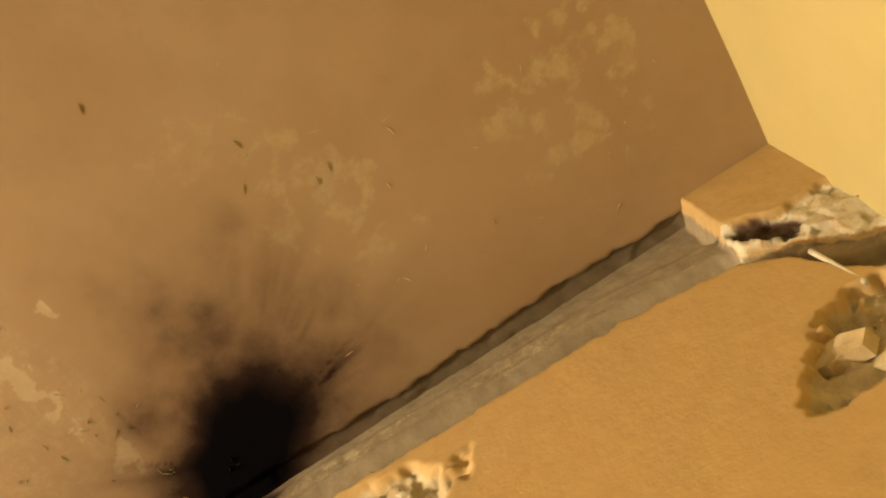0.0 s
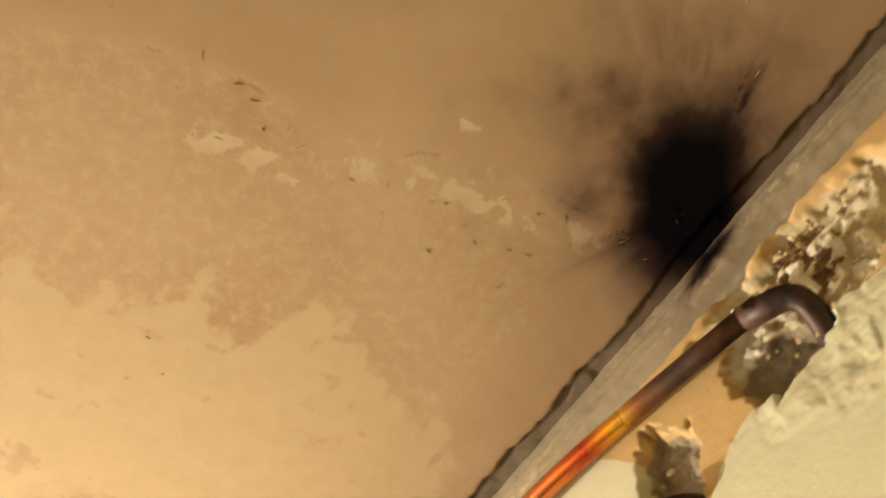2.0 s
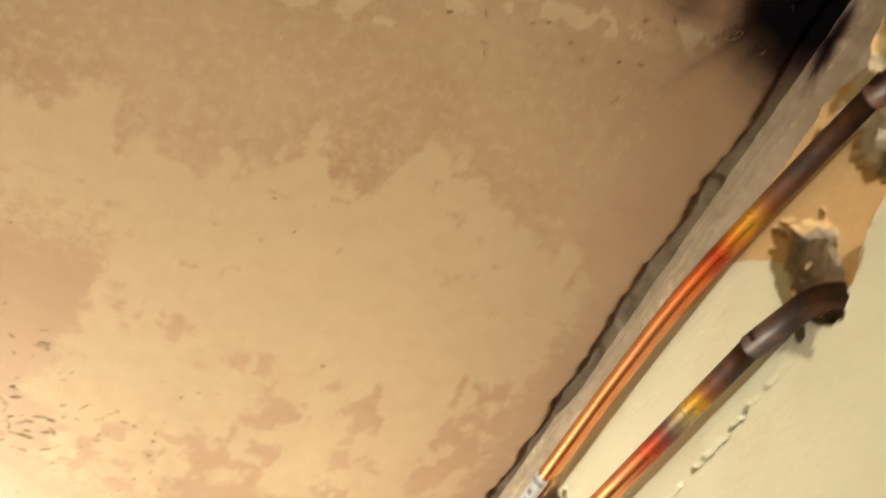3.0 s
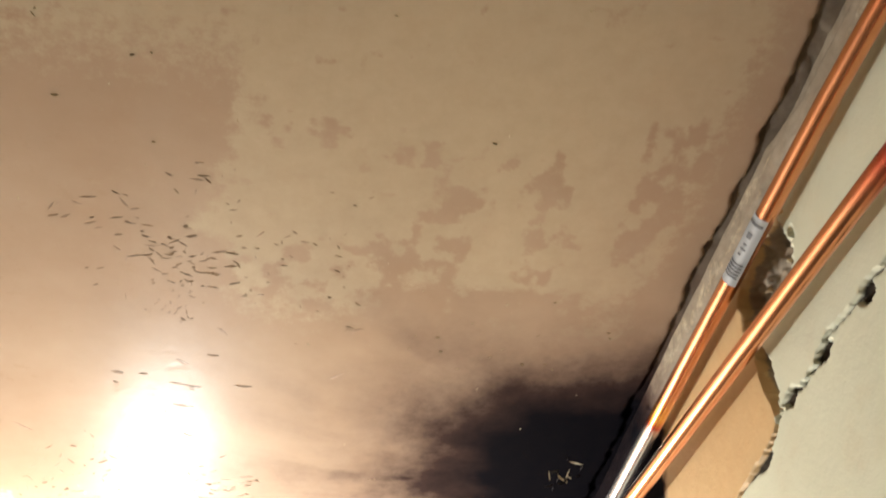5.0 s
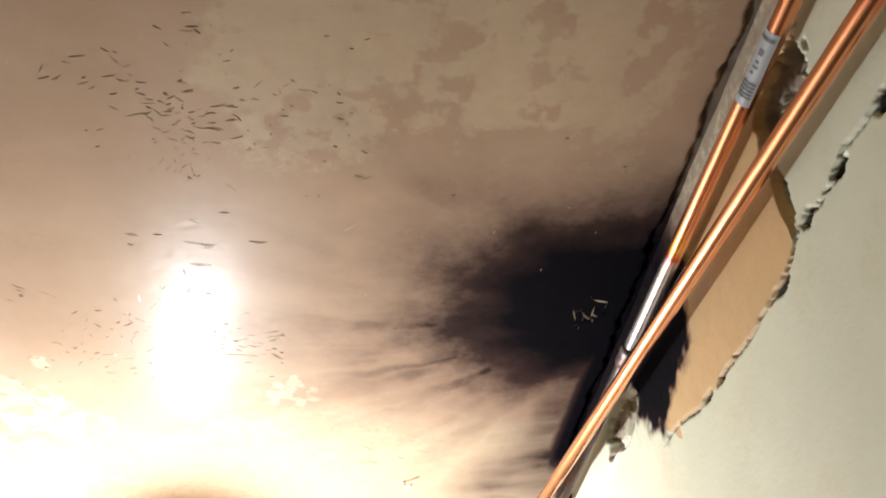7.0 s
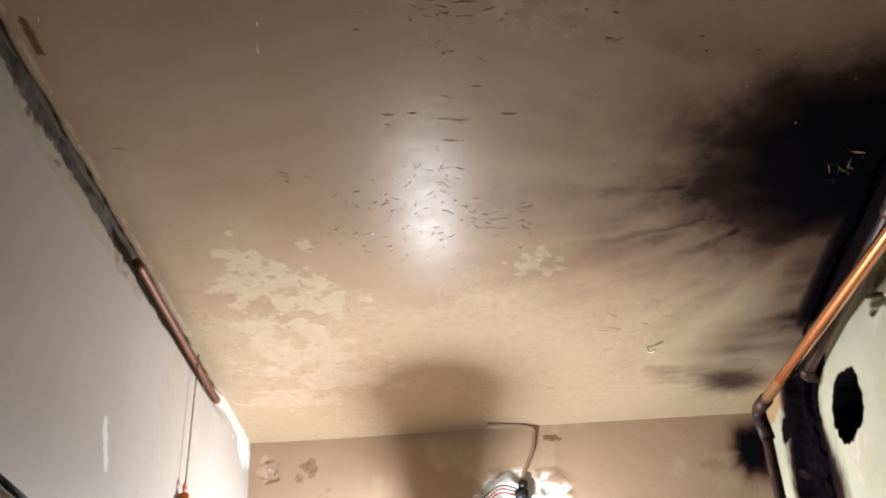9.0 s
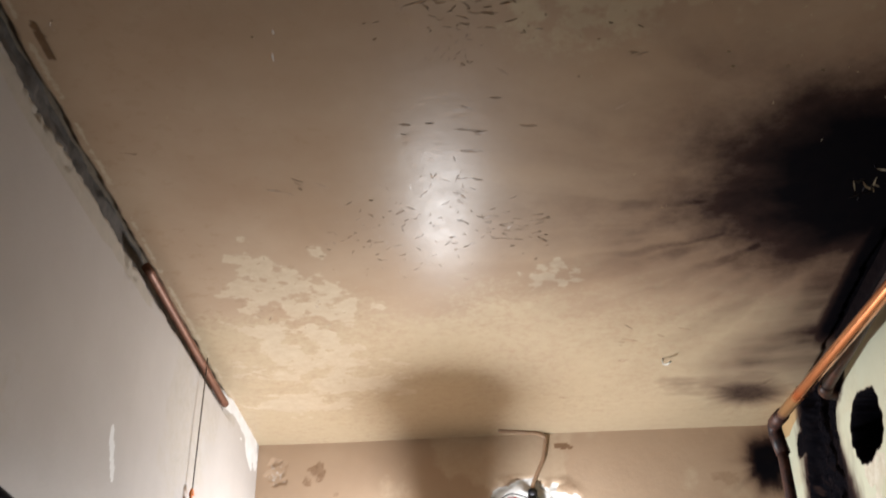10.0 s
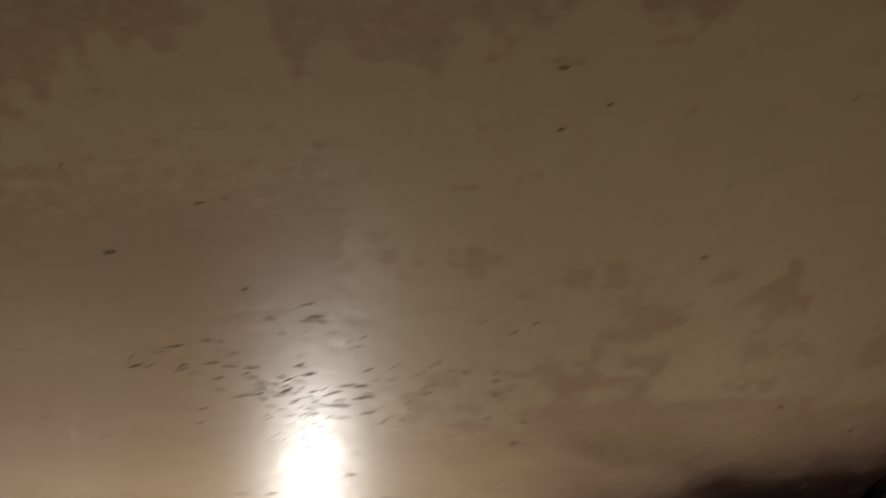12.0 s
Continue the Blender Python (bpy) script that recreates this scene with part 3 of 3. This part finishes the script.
lower = tagged(solid("wall_right_lower", block((XR - 0.004, -0.01, 0.0), (1.31, YB + 0.01, 1.921)), LOWER_DARK, False), "unseen lower part of the wall, darkened to cut bounced light", "wall", kind="structure")

# ---- left wall, with a narrow chase under the ceiling ----
gy, gz = np.meshgrid(np.linspace(-0.01, YB + 0.01, 560), np.linspace(1.80, 2.54, 150), indexing="ij")
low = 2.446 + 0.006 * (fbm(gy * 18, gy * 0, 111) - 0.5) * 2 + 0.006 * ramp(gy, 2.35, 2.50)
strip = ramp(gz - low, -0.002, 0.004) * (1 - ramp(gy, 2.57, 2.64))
gouge = blob(gy, gz, 1.97, 2.448, 0.05, 0.026, 0.8, 112) + blob(gy, gz, 1.656, 2.445, 0.10, 0.02, 0.8, 113)
stain = np.clip(blob(gy, gz, 1.773, 2.43, 0.26, 0.022, 0.7, 114) + 0.5 * ramp(fbm(gy * 5, gz * 5, 115), 0.55, 0.75), 0, 1)
white = np.maximum(np.maximum(blob(gy, gz, 2.82, 2.475, 0.055, 0.045, 0.6, 116), 0.8 * blob(gy, gz, 2.70, 2.492, 0.14, 0.02, 0.7, 110)), 0.8 * blob(gy, gz, 2.02 - (gz - 2.15) * 0.4, 2.15, 0.012, 0.04, 0.4, 117))
white = np.maximum(white, 0.6 * np.exp(-((gz - low) / 0.006) ** 2) * ramp(fbm(gy * 30, gz * 10, 118), 0.45, 0.6))
depth = 0.022 * strip * (0.7 + 0.6 * fbm(gy * 30, gz * 60, 11)) + 0.005 * np.clip(gouge, 0, 1) * facets(gy * 60, gz * 60, 12)
depth = depth + 0.003 * (fbm(gy * 4, gz * 4, 119) - 0.5)
# the cement mask colours the recessed strip near-black
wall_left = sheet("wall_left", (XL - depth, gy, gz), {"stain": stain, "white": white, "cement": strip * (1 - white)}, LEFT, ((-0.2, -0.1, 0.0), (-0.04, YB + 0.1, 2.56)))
tagged(wall_left, "greyish white painted wall with a dark chase under the ceiling", "wall", kind="structure")
tagged(solid("wall_left_lower", block((-0.04, -0.01, 0.0), (XL, YB + 0.01, 1.801)), LOWER_DARK, False), "unseen lower part of the wall, darkened to cut bounced light", "wall", kind="structure")

# ---- back wall ----
gx, gz = np.meshgrid(np.linspace(-0.02, 1.30, 300), np.linspace(1.70, 2.53, 200), indexing="ij")
rim = blob(gx, gz, 0.640, 2.335, 0.112, 0.066, 0.35, 121)
white = blob(gx, gz, 0.640, 2.332, 0.092, 0.056, 0.5, 122)
white = np.maximum(white, 0.4 * blob(gx, gz, 0.075, 2.43, 0.02, 0.03, 0.6, 123))
chips = 0.6 * ramp(fbm(gx * 40, gz * 40, 124), 0.50, 0.66) * blob(gx, gz, 0.175, 2.40, 0.04, 0.05, 0.6, 125)
chips = np.maximum(chips, 0.8 * blob(gx, gz, 0.712, 2.470, 0.020, 0.008, 0.7, 126))
chips = np.maximum(chips, 0.5 * (rim - white).clip(0, 1))
chips = np.maximum(chips, 0.4 * blob(gx, gz, 1.06, 2.385, 0.03, 0.015, 0.7, 128))
black = soot(gx, gz, 1.150, 2.415, 0.050, 0.072, 127, 1.57)
depth = 0.008 * white * (0.4 + facets(gx * 60, gz * 60, 13)) - 0.002 * rim * (1 - white) + 0.003 * (fbm(gx * 4, gz * 4, 129) - 0.5)
pale = ramp(fbm(gx * 5, gz * 5, 130), 0.5, 0.7)
wall_back = sheet("wall_back", (gx, YB + depth, gz), {"white": white, "crack": chips, "soot": black, "pale": pale}, BACK, ((-0.1, YB + 0.05, 0.0), (1.4, YB + 0.16, 2.56)))
tagged(wall_back, "beige painted wall with a broken white plaster outlet", "wall", kind="structure")
tagged(solid("wall_back_lower", block((-0.02, YB, 0.0), (1.3, YB + 0.05, 1.701)), LOWER_DARK, False), "unseen lower part of the wall, darkened to cut bounced light", "wall", kind="structure")

# ---- front wall and floor ----
gx, gz = np.meshgrid(np.linspace(-0.02, 1.30, 120), np.linspace(0.0, 2.53, 160), indexing="ij")
depth = 0.004 * (fbm(gx * 4, gz * 4, 141) - 0.5)
tagged(sheet("wall_front", (gx, YF + depth, gz), {}, FRONT, ((-0.1, -0.14, 0.0), (1.4, -0.03, 2.56))), "plain pale yellow painted wall", "wall", kind="structure")
tagged(solid("floor", block((-0.1, -0.14, -0.12), (1.4, YB + 0.16, 0.0)), FLOOR, False), "plain unseen floor, darkened to cut bounced light", "floor", kind="structure")

# ---- copper pipes ----
R = 0.0108
upper = empty("copper_pipe", (1.16, 0.629, 2.26), "bright copper pipe, burnt black at its soldered ends, along the chase", "pipe", "copper pipes")
run = smooth_line([(1.162, 0.655, 2.284), (1.16, 0.80, 2.314), (1.16, 0.95, 2.343), (1.16, 1.10, 2.3505)], 0.07, 12)
part("tube", tube(run + along((1.16, 1.11, 2.3508), (1.16, 2.423, 2.376), 40), R, 24), COPPER_UPPER, upper)
part("elbow", tube(smooth_line([(1.240, 0.645, 2.205), (1.172, 0.620, 2.272), (1.162, 0.675, 2.2875)], 0.03), R * 1.16, 24, wobble=0.06), COPPER_UPPER, upper, "charred black soldered elbow")
part("coupling", tube(along((1.16, 1.840, 2.3650), (1.16, 1.885, 2.3658), 4), [R * 1.25, R * 1.3, R * 1.22, R * 1.3, R * 1.25], 24, wobble=0.04), COPPER_UPPER, upper, "sooty soldered coupling")
part("end_elbow", tube(smooth_line([(1.16, 2.394, 2.3755), (1.162, 2.433, 2.377), (1.23, 2.443, 2.374)], 0.02), R * 1.2, 20, wobble=0.05), COPPER_UPPER, upper, "black soldered elbow")
sticker = bmesh.new()
for k in range(9):
    for j in range(7):
        a = math.radians(150 + j * 20)
        sticker.verts.new((1.16 + math.cos(a) * (R + 0.0007), 1.251 + k * 0.01225, 2.3539 + math.sin(a) * (R + 0.0007)))
sticker.verts.ensure_lookup_table()
for k in range(8):
    for j in range(6):
        sticker.faces.new([sticker.verts[i] for i in (k * 7 + j, k * 7 + j + 1, k * 7 + j + 8, k * 7 + j + 7)])
label = part("sticker", sticker, STICKER, upper, "grey paper sticker with small print")
bars = bmesh.new()
for y0, y1, a0, a1 in [(1.258, 1.262, 165, 255), (1.273, 1.281, 195, 225), (1.288, 1.291, 200, 222), (1.295, 1.298, 195, 228), (1.303, 1.306, 195, 215)] + [(1.3163 + 0.0047 * k, 1.3189 + 0.0047 * k, 165, 255) for k in range(5)]:
    ring = []
    for y in (y0, y1):
        ring.append([bars.verts.new((1.16 + math.cos(math.radians(a0 + (a1 - a0) * j / 5)) * (R + 0.0011), y, 2.3539 + math.sin(math.radians(a0 + (a1 - a0) * j / 5)) * (R + 0.0011))) for j in range(6)])
    for j in range(5):
        bars.faces.new((ring[0][j], ring[0][j + 1], ring[1][j + 1], ring[1][j]))
part("print", bars, INK, label)

lower_pipe = empty("copper_pipe", (1.16, 0.821, 2.2), "bright copper pipe crossing below the first, burnt at its elbows", "pipe", "copper pipes")
part("tube", tube(along((1.160, 0.890, 2.2025), (1.1135, 2.590, 2.3925), 40), R, 24), COPPER_LOWER, lower_pipe)
part("elbow", tube(smooth_line([(1.235, 0.806, 2.184), (1.176, 0.818, 2.1935), (1.1595, 0.905, 2.2042)], 0.03), R * 1.13, 24, wobble=0.06), COPPER_LOWER, lower_pipe, "charred black soldered elbow")
part("end_elbow", tube(smooth_line([(1.1145, 2.555, 2.3885), (1.112, 2.630, 2.398), (1.120, 2.622, 2.335)], 0.028), R * 1.28, 24, wobble=0.06), COPPER_LOWER, lower_pipe, "charred black soldered elbow")
part("riser", tube(along((1.119, 2.6225, 2.345), (1.130, 2.618, 0.0), 60), R, 20, wobble=0.03), COPPER_LOWER, lower_pipe, "sooty black upright pipe")

# ---- old conduit in the left chase ----
conduit = tagged(solid("conduit", tube(along((0.034, 2.035, 2.466), (0.034, 2.56, 2.460), 24), 0.0075, 14, wobble=0.12), RUST_PIPE), "rusty brown conduit lying in the chase under the ceiling", "pipe")

# ---- cable and wires in the back wall ----
cable = tagged(solid("cable", tube(smooth_line([(0.572, YB - 0.034, 2.498), (0.66, YB - 0.014, 2.497), (0.677, YB - 0.005, 2.490), (0.668, YB - 0.005, 2.44), (0.642, YB - 0.004, 2.385), (0.638, YB - 0.004, 2.355)], 0.012), 0.0045, 10), CABLE), "beige overpainted cable down the wall from the ceiling", "cable")
outlet = empty("wire_connector", (0.63, YB - 0.01, 2.34), "black terminal block with loose red and black wires in broken plaster", "electrics")
part("body", block((0.622, YB - 0.018, 2.322), (0.650, YB + 0.001, 2.352), 0.003), BLACK, outlet)
part("cap", block((0.630, YB - 0.014, 2.352), (0.650, YB - 0.001, 2.372), 0.003), BLACK, outlet)
for k, (m, dz) in enumerate(((RED, 0.0), (BLACK, 0.008), (RED, -0.008))):
    part("wire", tube(smooth_line([(0.625, YB - 0.012, 2.345 + dz), (0.590, YB - 0.026, 2.352 + dz), (0.552, YB - 0.02, 2.325 + dz), (0.515, YB - 0.012, 2.29 + dz), (0.49, YB - 0.01, 2.20 + dz)], 0.03), 0.0016, 8), m, outlet)

# ---- wall lamp below the outlet ----
lamp = empty("wall_lamp", (BULB[0], YB, 2.0), "bare bulb hanging in a socket from a wall bracket", "lamp")
bx, by, bz = BULB
part("bracket", block((bx - 0.05, YB - 0.012, bz + 0.02), (bx + 0.05, YB + 0.001, bz + 0.16), 0.004), BRASS, lamp)
part("arm", block((bx - 0.034, by, bz + 0.085), (bx + 0.034, YB - 0.01, bz + 0.115), 0.006), BRASS, lamp)
part("socket", tube([(bx, by, bz + 0.135), (bx, by, bz + 0.12), (bx, by, bz + 0.07), (bx, by, bz + 0.045)], [0.03, 0.037, 0.037, 0.030], 20), BLACK, lamp)
bulb = bmesh.new()
bmesh.ops.create_uvsphere(bulb, u_segments=20, v_segments=14, radius=0.036, matrix=Matrix.Translation(BULB))
bulb = part("bulb", bulb, GLOW, lamp, "glowing frosted bulb")
bulb.visible_shadow = False

# ---- ceiling airer by the left wall: cords, orange pulleys, navy rod ----
def pulley(at, turn):
    ob = empty("pulley", at, "small orange plastic pulley hanging on a thin cord", "pulley", "airer pulleys")
    x, y, z = at
    cheek = bmesh.new()
    for s in (-0.006, 0.006):
        tube([(x + s, y, z), (x + s * 1.4, y, z)], 0.017, 18, cheek)
    block((x - 0.008, y - 0.006, z + 0.010), (x + 0.008, y + 0.006, z + 0.030), 0.002, cheek)
    part("cheek", cheek, ORANGE, ob)
    part("wheel", tube([(x - 0.005, y, z), (x, y, z), (x + 0.005, y, z)], [0.014, 0.010, 0.014], 18), ORANGE, ob)
    part("hook", tube(smooth_line([(x, y, z + 0.028), (x, y - 0.010, z + 0.038), (x, y, z + 0.050), (x, y + 0.008, z + 0.040)], 0.006), 0.0025, 8), ORANGE, ob)
    return ob


far_pulley = pulley((0.040, 2.386, 2.175), 0)
tagged(solid("cord", tube([(0.0405, 2.39, 2.478), (0.040, 2.386, 2.215)], 0.0013, 8), STRING), "thin dark cord hanging from the ceiling to a pulley", "cord", "airer cords")
near_pulley = pulley((0.042, 1.636, 1.998), 0)
tagged(solid("cord", tube([(0.036, 1.457, 2.50), (0.036, 1.43, 2.25), (0.042, 1.55, 2.06), (0.042, 1.636, 2.044)], 0.0022, 8), STRING), "thin dark cord hanging from the ceiling to a pulley", "cord", "airer cords")
tagged(solid("airer_rod", tube(along((0.042, 1.636, 1.979), (0.045, 2.616, 1.968), 6), 0.0048, 12), ROD), "dark navy rod of a clothes airer under orange pulleys", "rod")
tagged(solid("cord", tube([(0.040, 2.386, 2.165), (0.045, 2.386, 1.970)], 0.0013, 8), STRING), "thin dark cord between pulley and rod", "cord", "airer cords")

# ---- paint chips and scratches on the ceiling ----
def slivers(name, spec, material, seed, lift):
    """Thin, bent slivers of paint that stand off a surface. spec: rows of x, y, spread x, spread y, count, length, direction, spread of direction."""
    rnd = random.Random(seed)
    bm = bmesh.new()
    for cx, cy, sx, sy, count, size, way, loose in spec:
        for _ in range(int(count * 1.3) if count > 9 else count):
            px, py = rnd.gauss(cx, sx), rnd.gauss(cy, sy)
            if not (XL + 0.02 < px < 1.17 and 0.04 < py < YB - 0.02):
                continue
            n, w = size * rnd.uniform(0.25, 0.95), size * rnd.uniform(0.02, 0.075)
            a = math.radians(way + rnd.gauss(0, loose))
            d, s = Vector((math.cos(a), math.sin(a), 0)), Vector((-math.sin(a), math.cos(a), 0))
            c, tilt = Vector((px, py, ceiling_at(px, py) - 0.0002)), rnd.uniform(0.3, 1.0) * lift
            ends = [c - d * n / 2, c + d * n / 2]
            one = [bm.verts.new(ends[0]), bm.verts.new(c - d * n * 0.15 + s * w - Vector((0, 0, tilt))), bm.verts.new(c + d * n * 0.2 + s * w * 0.8 - Vector((0, 0, tilt * 0.8))),
                   bm.verts.new(ends[1]), bm.verts.new(c + d * n * 0.18 - s * w * 0.7), bm.verts.new(c - d * n * 0.2 - s * w * 0.6)]
            back = [bm.verts.new(v.co + Vector((0, 0, 0.004))) for v in one]
            bm.faces.new(one)
            bm.faces.new(back[::-1])
            for k in range(6):
                bm.faces.new((one[k], back[k], back[(k + 1) % 6], one[(k + 1) % 6]))
    ob = solid(name, bm, material, False)
    return ob


chips = slivers("paint_chips", [
    (0.56, 1.50, 0.055, 0.022, 38, 0.018, 5, 22), (0.56, 1.545, 0.05, 0.025, 34, 0.014, 0, 30), (0.417, 1.467, 0.012, 0.010, 5, 0.020, -50, 25), (0.45, 1.478, 0.012, 0.006, 3, 0.022, -20, 12), (0.555, 1.385, 0.035, 0.012, 4, 0.018, 10, 12),
    (0.60, 1.41, 0.02, 0.03, 8, 0.014, 60, 40), (0.49, 1.45, 0.02, 0.02, 5, 0.024, 15, 20), (0.55, 1.60, 0.025, 0.03, 24, 0.009, 90, 40), (0.72, 1.53, 0.08, 0.06, 26, 0.012, 10, 60),
    (0.470, 1.755, 0.004, 0.002, 2, 0.030, 15, 6), (0.506, 1.755, 0.002, 0.002, 1, 0.018, 5, 5), (0.468, 1.778, 0.003, 0.002, 1, 0.020, 20, 5), (0.558, 1.822, 0.001, 0.001, 2, 0.048, 6, 2), (0.556, 1.726, 0.001, 0.001, 2, 0.030, 35, 3),
    (0.606, 1.657, 0.001, 0.001, 1, 0.026, 35, 4), (0.594, 1.708, 0.001, 0.001, 1, 0.028, 2, 4), (0.56, 1.778, 0.012, 0.006, 4, 0.030, 10, 8), (0.645, 1.775, 0.012, 0.003, 3, 0.022, 4, 8),
    (0.765, 1.737, 0.001, 0.001, 2, 0.036, -40, 5), (0.782, 1.638, 0.010, 0.006, 4, 0.026, -20, 20), (0.295, 1.885, 0.02, 0.012, 5, 0.034, 30, 10), (0.305, 1.89, 0.004, 0.003, 2, 0.014, -30, 20),
    (0.60, 2.03, 0.05, 0.035, 46, 0.017, 5, 22), (0.52, 1.92, 0.03, 0.04, 22, 0.020, 60, 28), (0.42, 2.02, 0.05, 0.05, 26, 0.016, -60, 35), (0.36, 2.05, 0.04, 0.02, 16, 0.014, 10, 60), (0.48, 2.00, 0.05, 0.04, 20, 0.016, -45, 30), (0.45, 2.12, 0.08, 0.03, 14, 0.012, 60, 60),
    (0.322, 1.605, 0.002, 0.002, 1, 0.024, 90, 5), (0.331, 1.56, 0.001, 0.001, 1, 0.03, 90, 3), (0.87, 2.40, 0.04, 0.02, 5, 0.045, 30, 8), (0.815, 2.45, 0.01, 0.01, 3, 0.022, 25, 15), (0.822, 2.522, 0.008, 0.004, 2, 0.028, -30, 10), (0.712, 2.688, 0.001, 0.001, 1, 0.034, 15, 4),
    (0.20, 2.25, 0.08, 0.08, 24, 0.013, 30, 70), (0.069, 1.530, 0.003, 0.004, 4, 0.018, 70, 30), (0.078, 1.787, 0.009, 0.002, 3, 0.013, 5, 10), (0.845, 1.987, 0.004, 0.003, 2, 0.010, 10, 30)], CHIP, 5, 0.0008)
tagged(chips, "thin chips and scratches of flaking paint on the ceiling", "paint chips", kind="stuff")
crumbs = slivers("paint_flakes", [(0.95, 0.423, 0.12, 0.08, 16, 0.014, 60, 50), (1.02, 0.189, 0.08, 0.1, 12, 0.010, 60, 60), (0.85, 0.821, 0.14, 0.03, 26, 0.014, 10, 50), (1.05, 0.735, 0.06, 0.02, 14, 0.012, 10, 60),
    (1.145, 1.955, 0.014, 0.022, 7, 0.036, 60, 40), (0.9, 1.162, 0.25, 0.12, 22, 0.009, 30, 70), (0.95, 1.608, 0.12, 0.12, 26, 0.008, 30, 70), (0.4, 1.268, 0.15, 0.2, 14, 0.012, 30, 70)], RUBBLE, 6, 0.0012)
tagged(crumbs, "pale crumbs of loose paint on the ceiling", "paint flakes", kind="stuff")
char = slivers("charred_flakes", [(1.178, 0.692, 0.012, 0.03, 14, 0.010, 70, 50), (1.14, 1.96, 0.03, 0.03, 9, 0.020, 60, 60), (1.18, 1.899, 0.015, 0.05, 8, 0.012, 60, 60)], CHAR, 8, 0.005)
tagged(char, "curled charred paint flakes in the soot", "paint flakes", kind="stuff")


# ---- a white wire stub and broken slabs by the front corner ----
WHITE = simple("white_plastic", (0.75, 0.73, 0.66), 0.4)
tagged(solid("wire_stub", tube(along((1.186, 0.084, 2.300), (1.188, 0.077, 2.226), 6), 0.0028, 10), WHITE), "short white wire stub lying in the chase", "wire")
for at, turn, size in (((1.196, 0.136, 2.183), 24, 0.034), ((1.200, 0.100, 2.150), 30, 0.040)):
    slab, rnd = bmesh.new(), random.Random(int(size * 1000))
    rim = [(size * rnd.uniform(0.65, 1.05) * math.cos(k * 0.571), size * rnd.uniform(0.30, 0.55) * math.sin(k * 0.571)) for k in range(11)]
    face = [slab.verts.new((-0.004 + rnd.uniform(-0.001, 0.001), a, b)) for a, b in rim]
    rear = [slab.verts.new((0.012, a * 1.08, b * 1.08)) for a, b in rim]
    slab.faces.new(face)
    slab.faces.new(rear[::-1])
    for k in range(11):
        slab.faces.new((face[k], rear[k], rear[(k + 1) % 11], face[(k + 1) % 11]))
    ob = tagged(solid("plaster_slab", slab, RUBBLE, False), "pale broken plaster slab stuck in the wall hole", "rubble", "plaster slabs")
    ob.matrix_world = pose(*at, turn, 10, -16)
hook = tagged(solid("ceiling_hook", tube(smooth_line([(0.898, 2.522, 2.503), (0.898, 2.522, 2.490), (0.904, 2.516, 2.484), (0.911, 2.507, 2.486)], 0.004), 0.0022, 8), WHITE), "small cream painted hook in the ceiling", "hook")


# ---- loose plaster lumps in the broken wall ----
def lumps(name, spec, seed, material=RUBBLE):
    rnd = random.Random(seed)
    bm = bmesh.new()
    for cy, cz0, sy, sz, count, size, x in spec:
        for _ in range(count):
            size_now = size * rnd.uniform(0.4, 1.2)
            made = bmesh.ops.create_icosphere(bm, subdivisions=2, radius=size_now)["verts"]
            at = Vector((x + rnd.uniform(0.0, 0.012), cy + rnd.uniform(-sy, sy), cz0 + rnd.uniform(-sz, sz)))
            turn = Euler([rnd.uniform(0, 6) for _ in range(3)]).to_matrix()
            st = Vector((rnd.uniform(0.4, 0.8), rnd.uniform(0.8, 1.5), rnd.uniform(0.6, 1.2)))
            cuts = [(Vector((rnd.gauss(0, 1), rnd.gauss(0, 1), rnd.gauss(0, 1))).normalized(), size_now * rnd.uniform(0.35, 0.8)) for _ in range(7)]
            for v in made:
                for n, far in cuts:
                    v.co -= n * max(0.0, v.co.dot(n) - far)
                v.co = turn @ Vector([a * b for a, b in zip(v.co, st)]) + at
    return solid(name, bm, material, False)


tagged(lumps("plaster_crumbs", [(0.568, 2.245, 0.12, 0.03, 40, 0.0035, XR), (0.609, 2.34, 0.10, 0.05, 50, 0.005, XR + 0.010), (0.108, 2.19, 0.07, 0.03, 20, 0.005, XR + 0.015),
    (0.843, 2.23, 0.03, 0.03, 12, 0.005, XR + 0.01), (1.309, 2.33, 0.05, 0.04, 14, 0.005, XR + 0.015), (0.045, 2.37, 0.04, 0.04, 12, 0.004, XR + 0.004)], 9), "broken plaster crumbs stuck in the wall's holes", "rubble", kind="stuff")
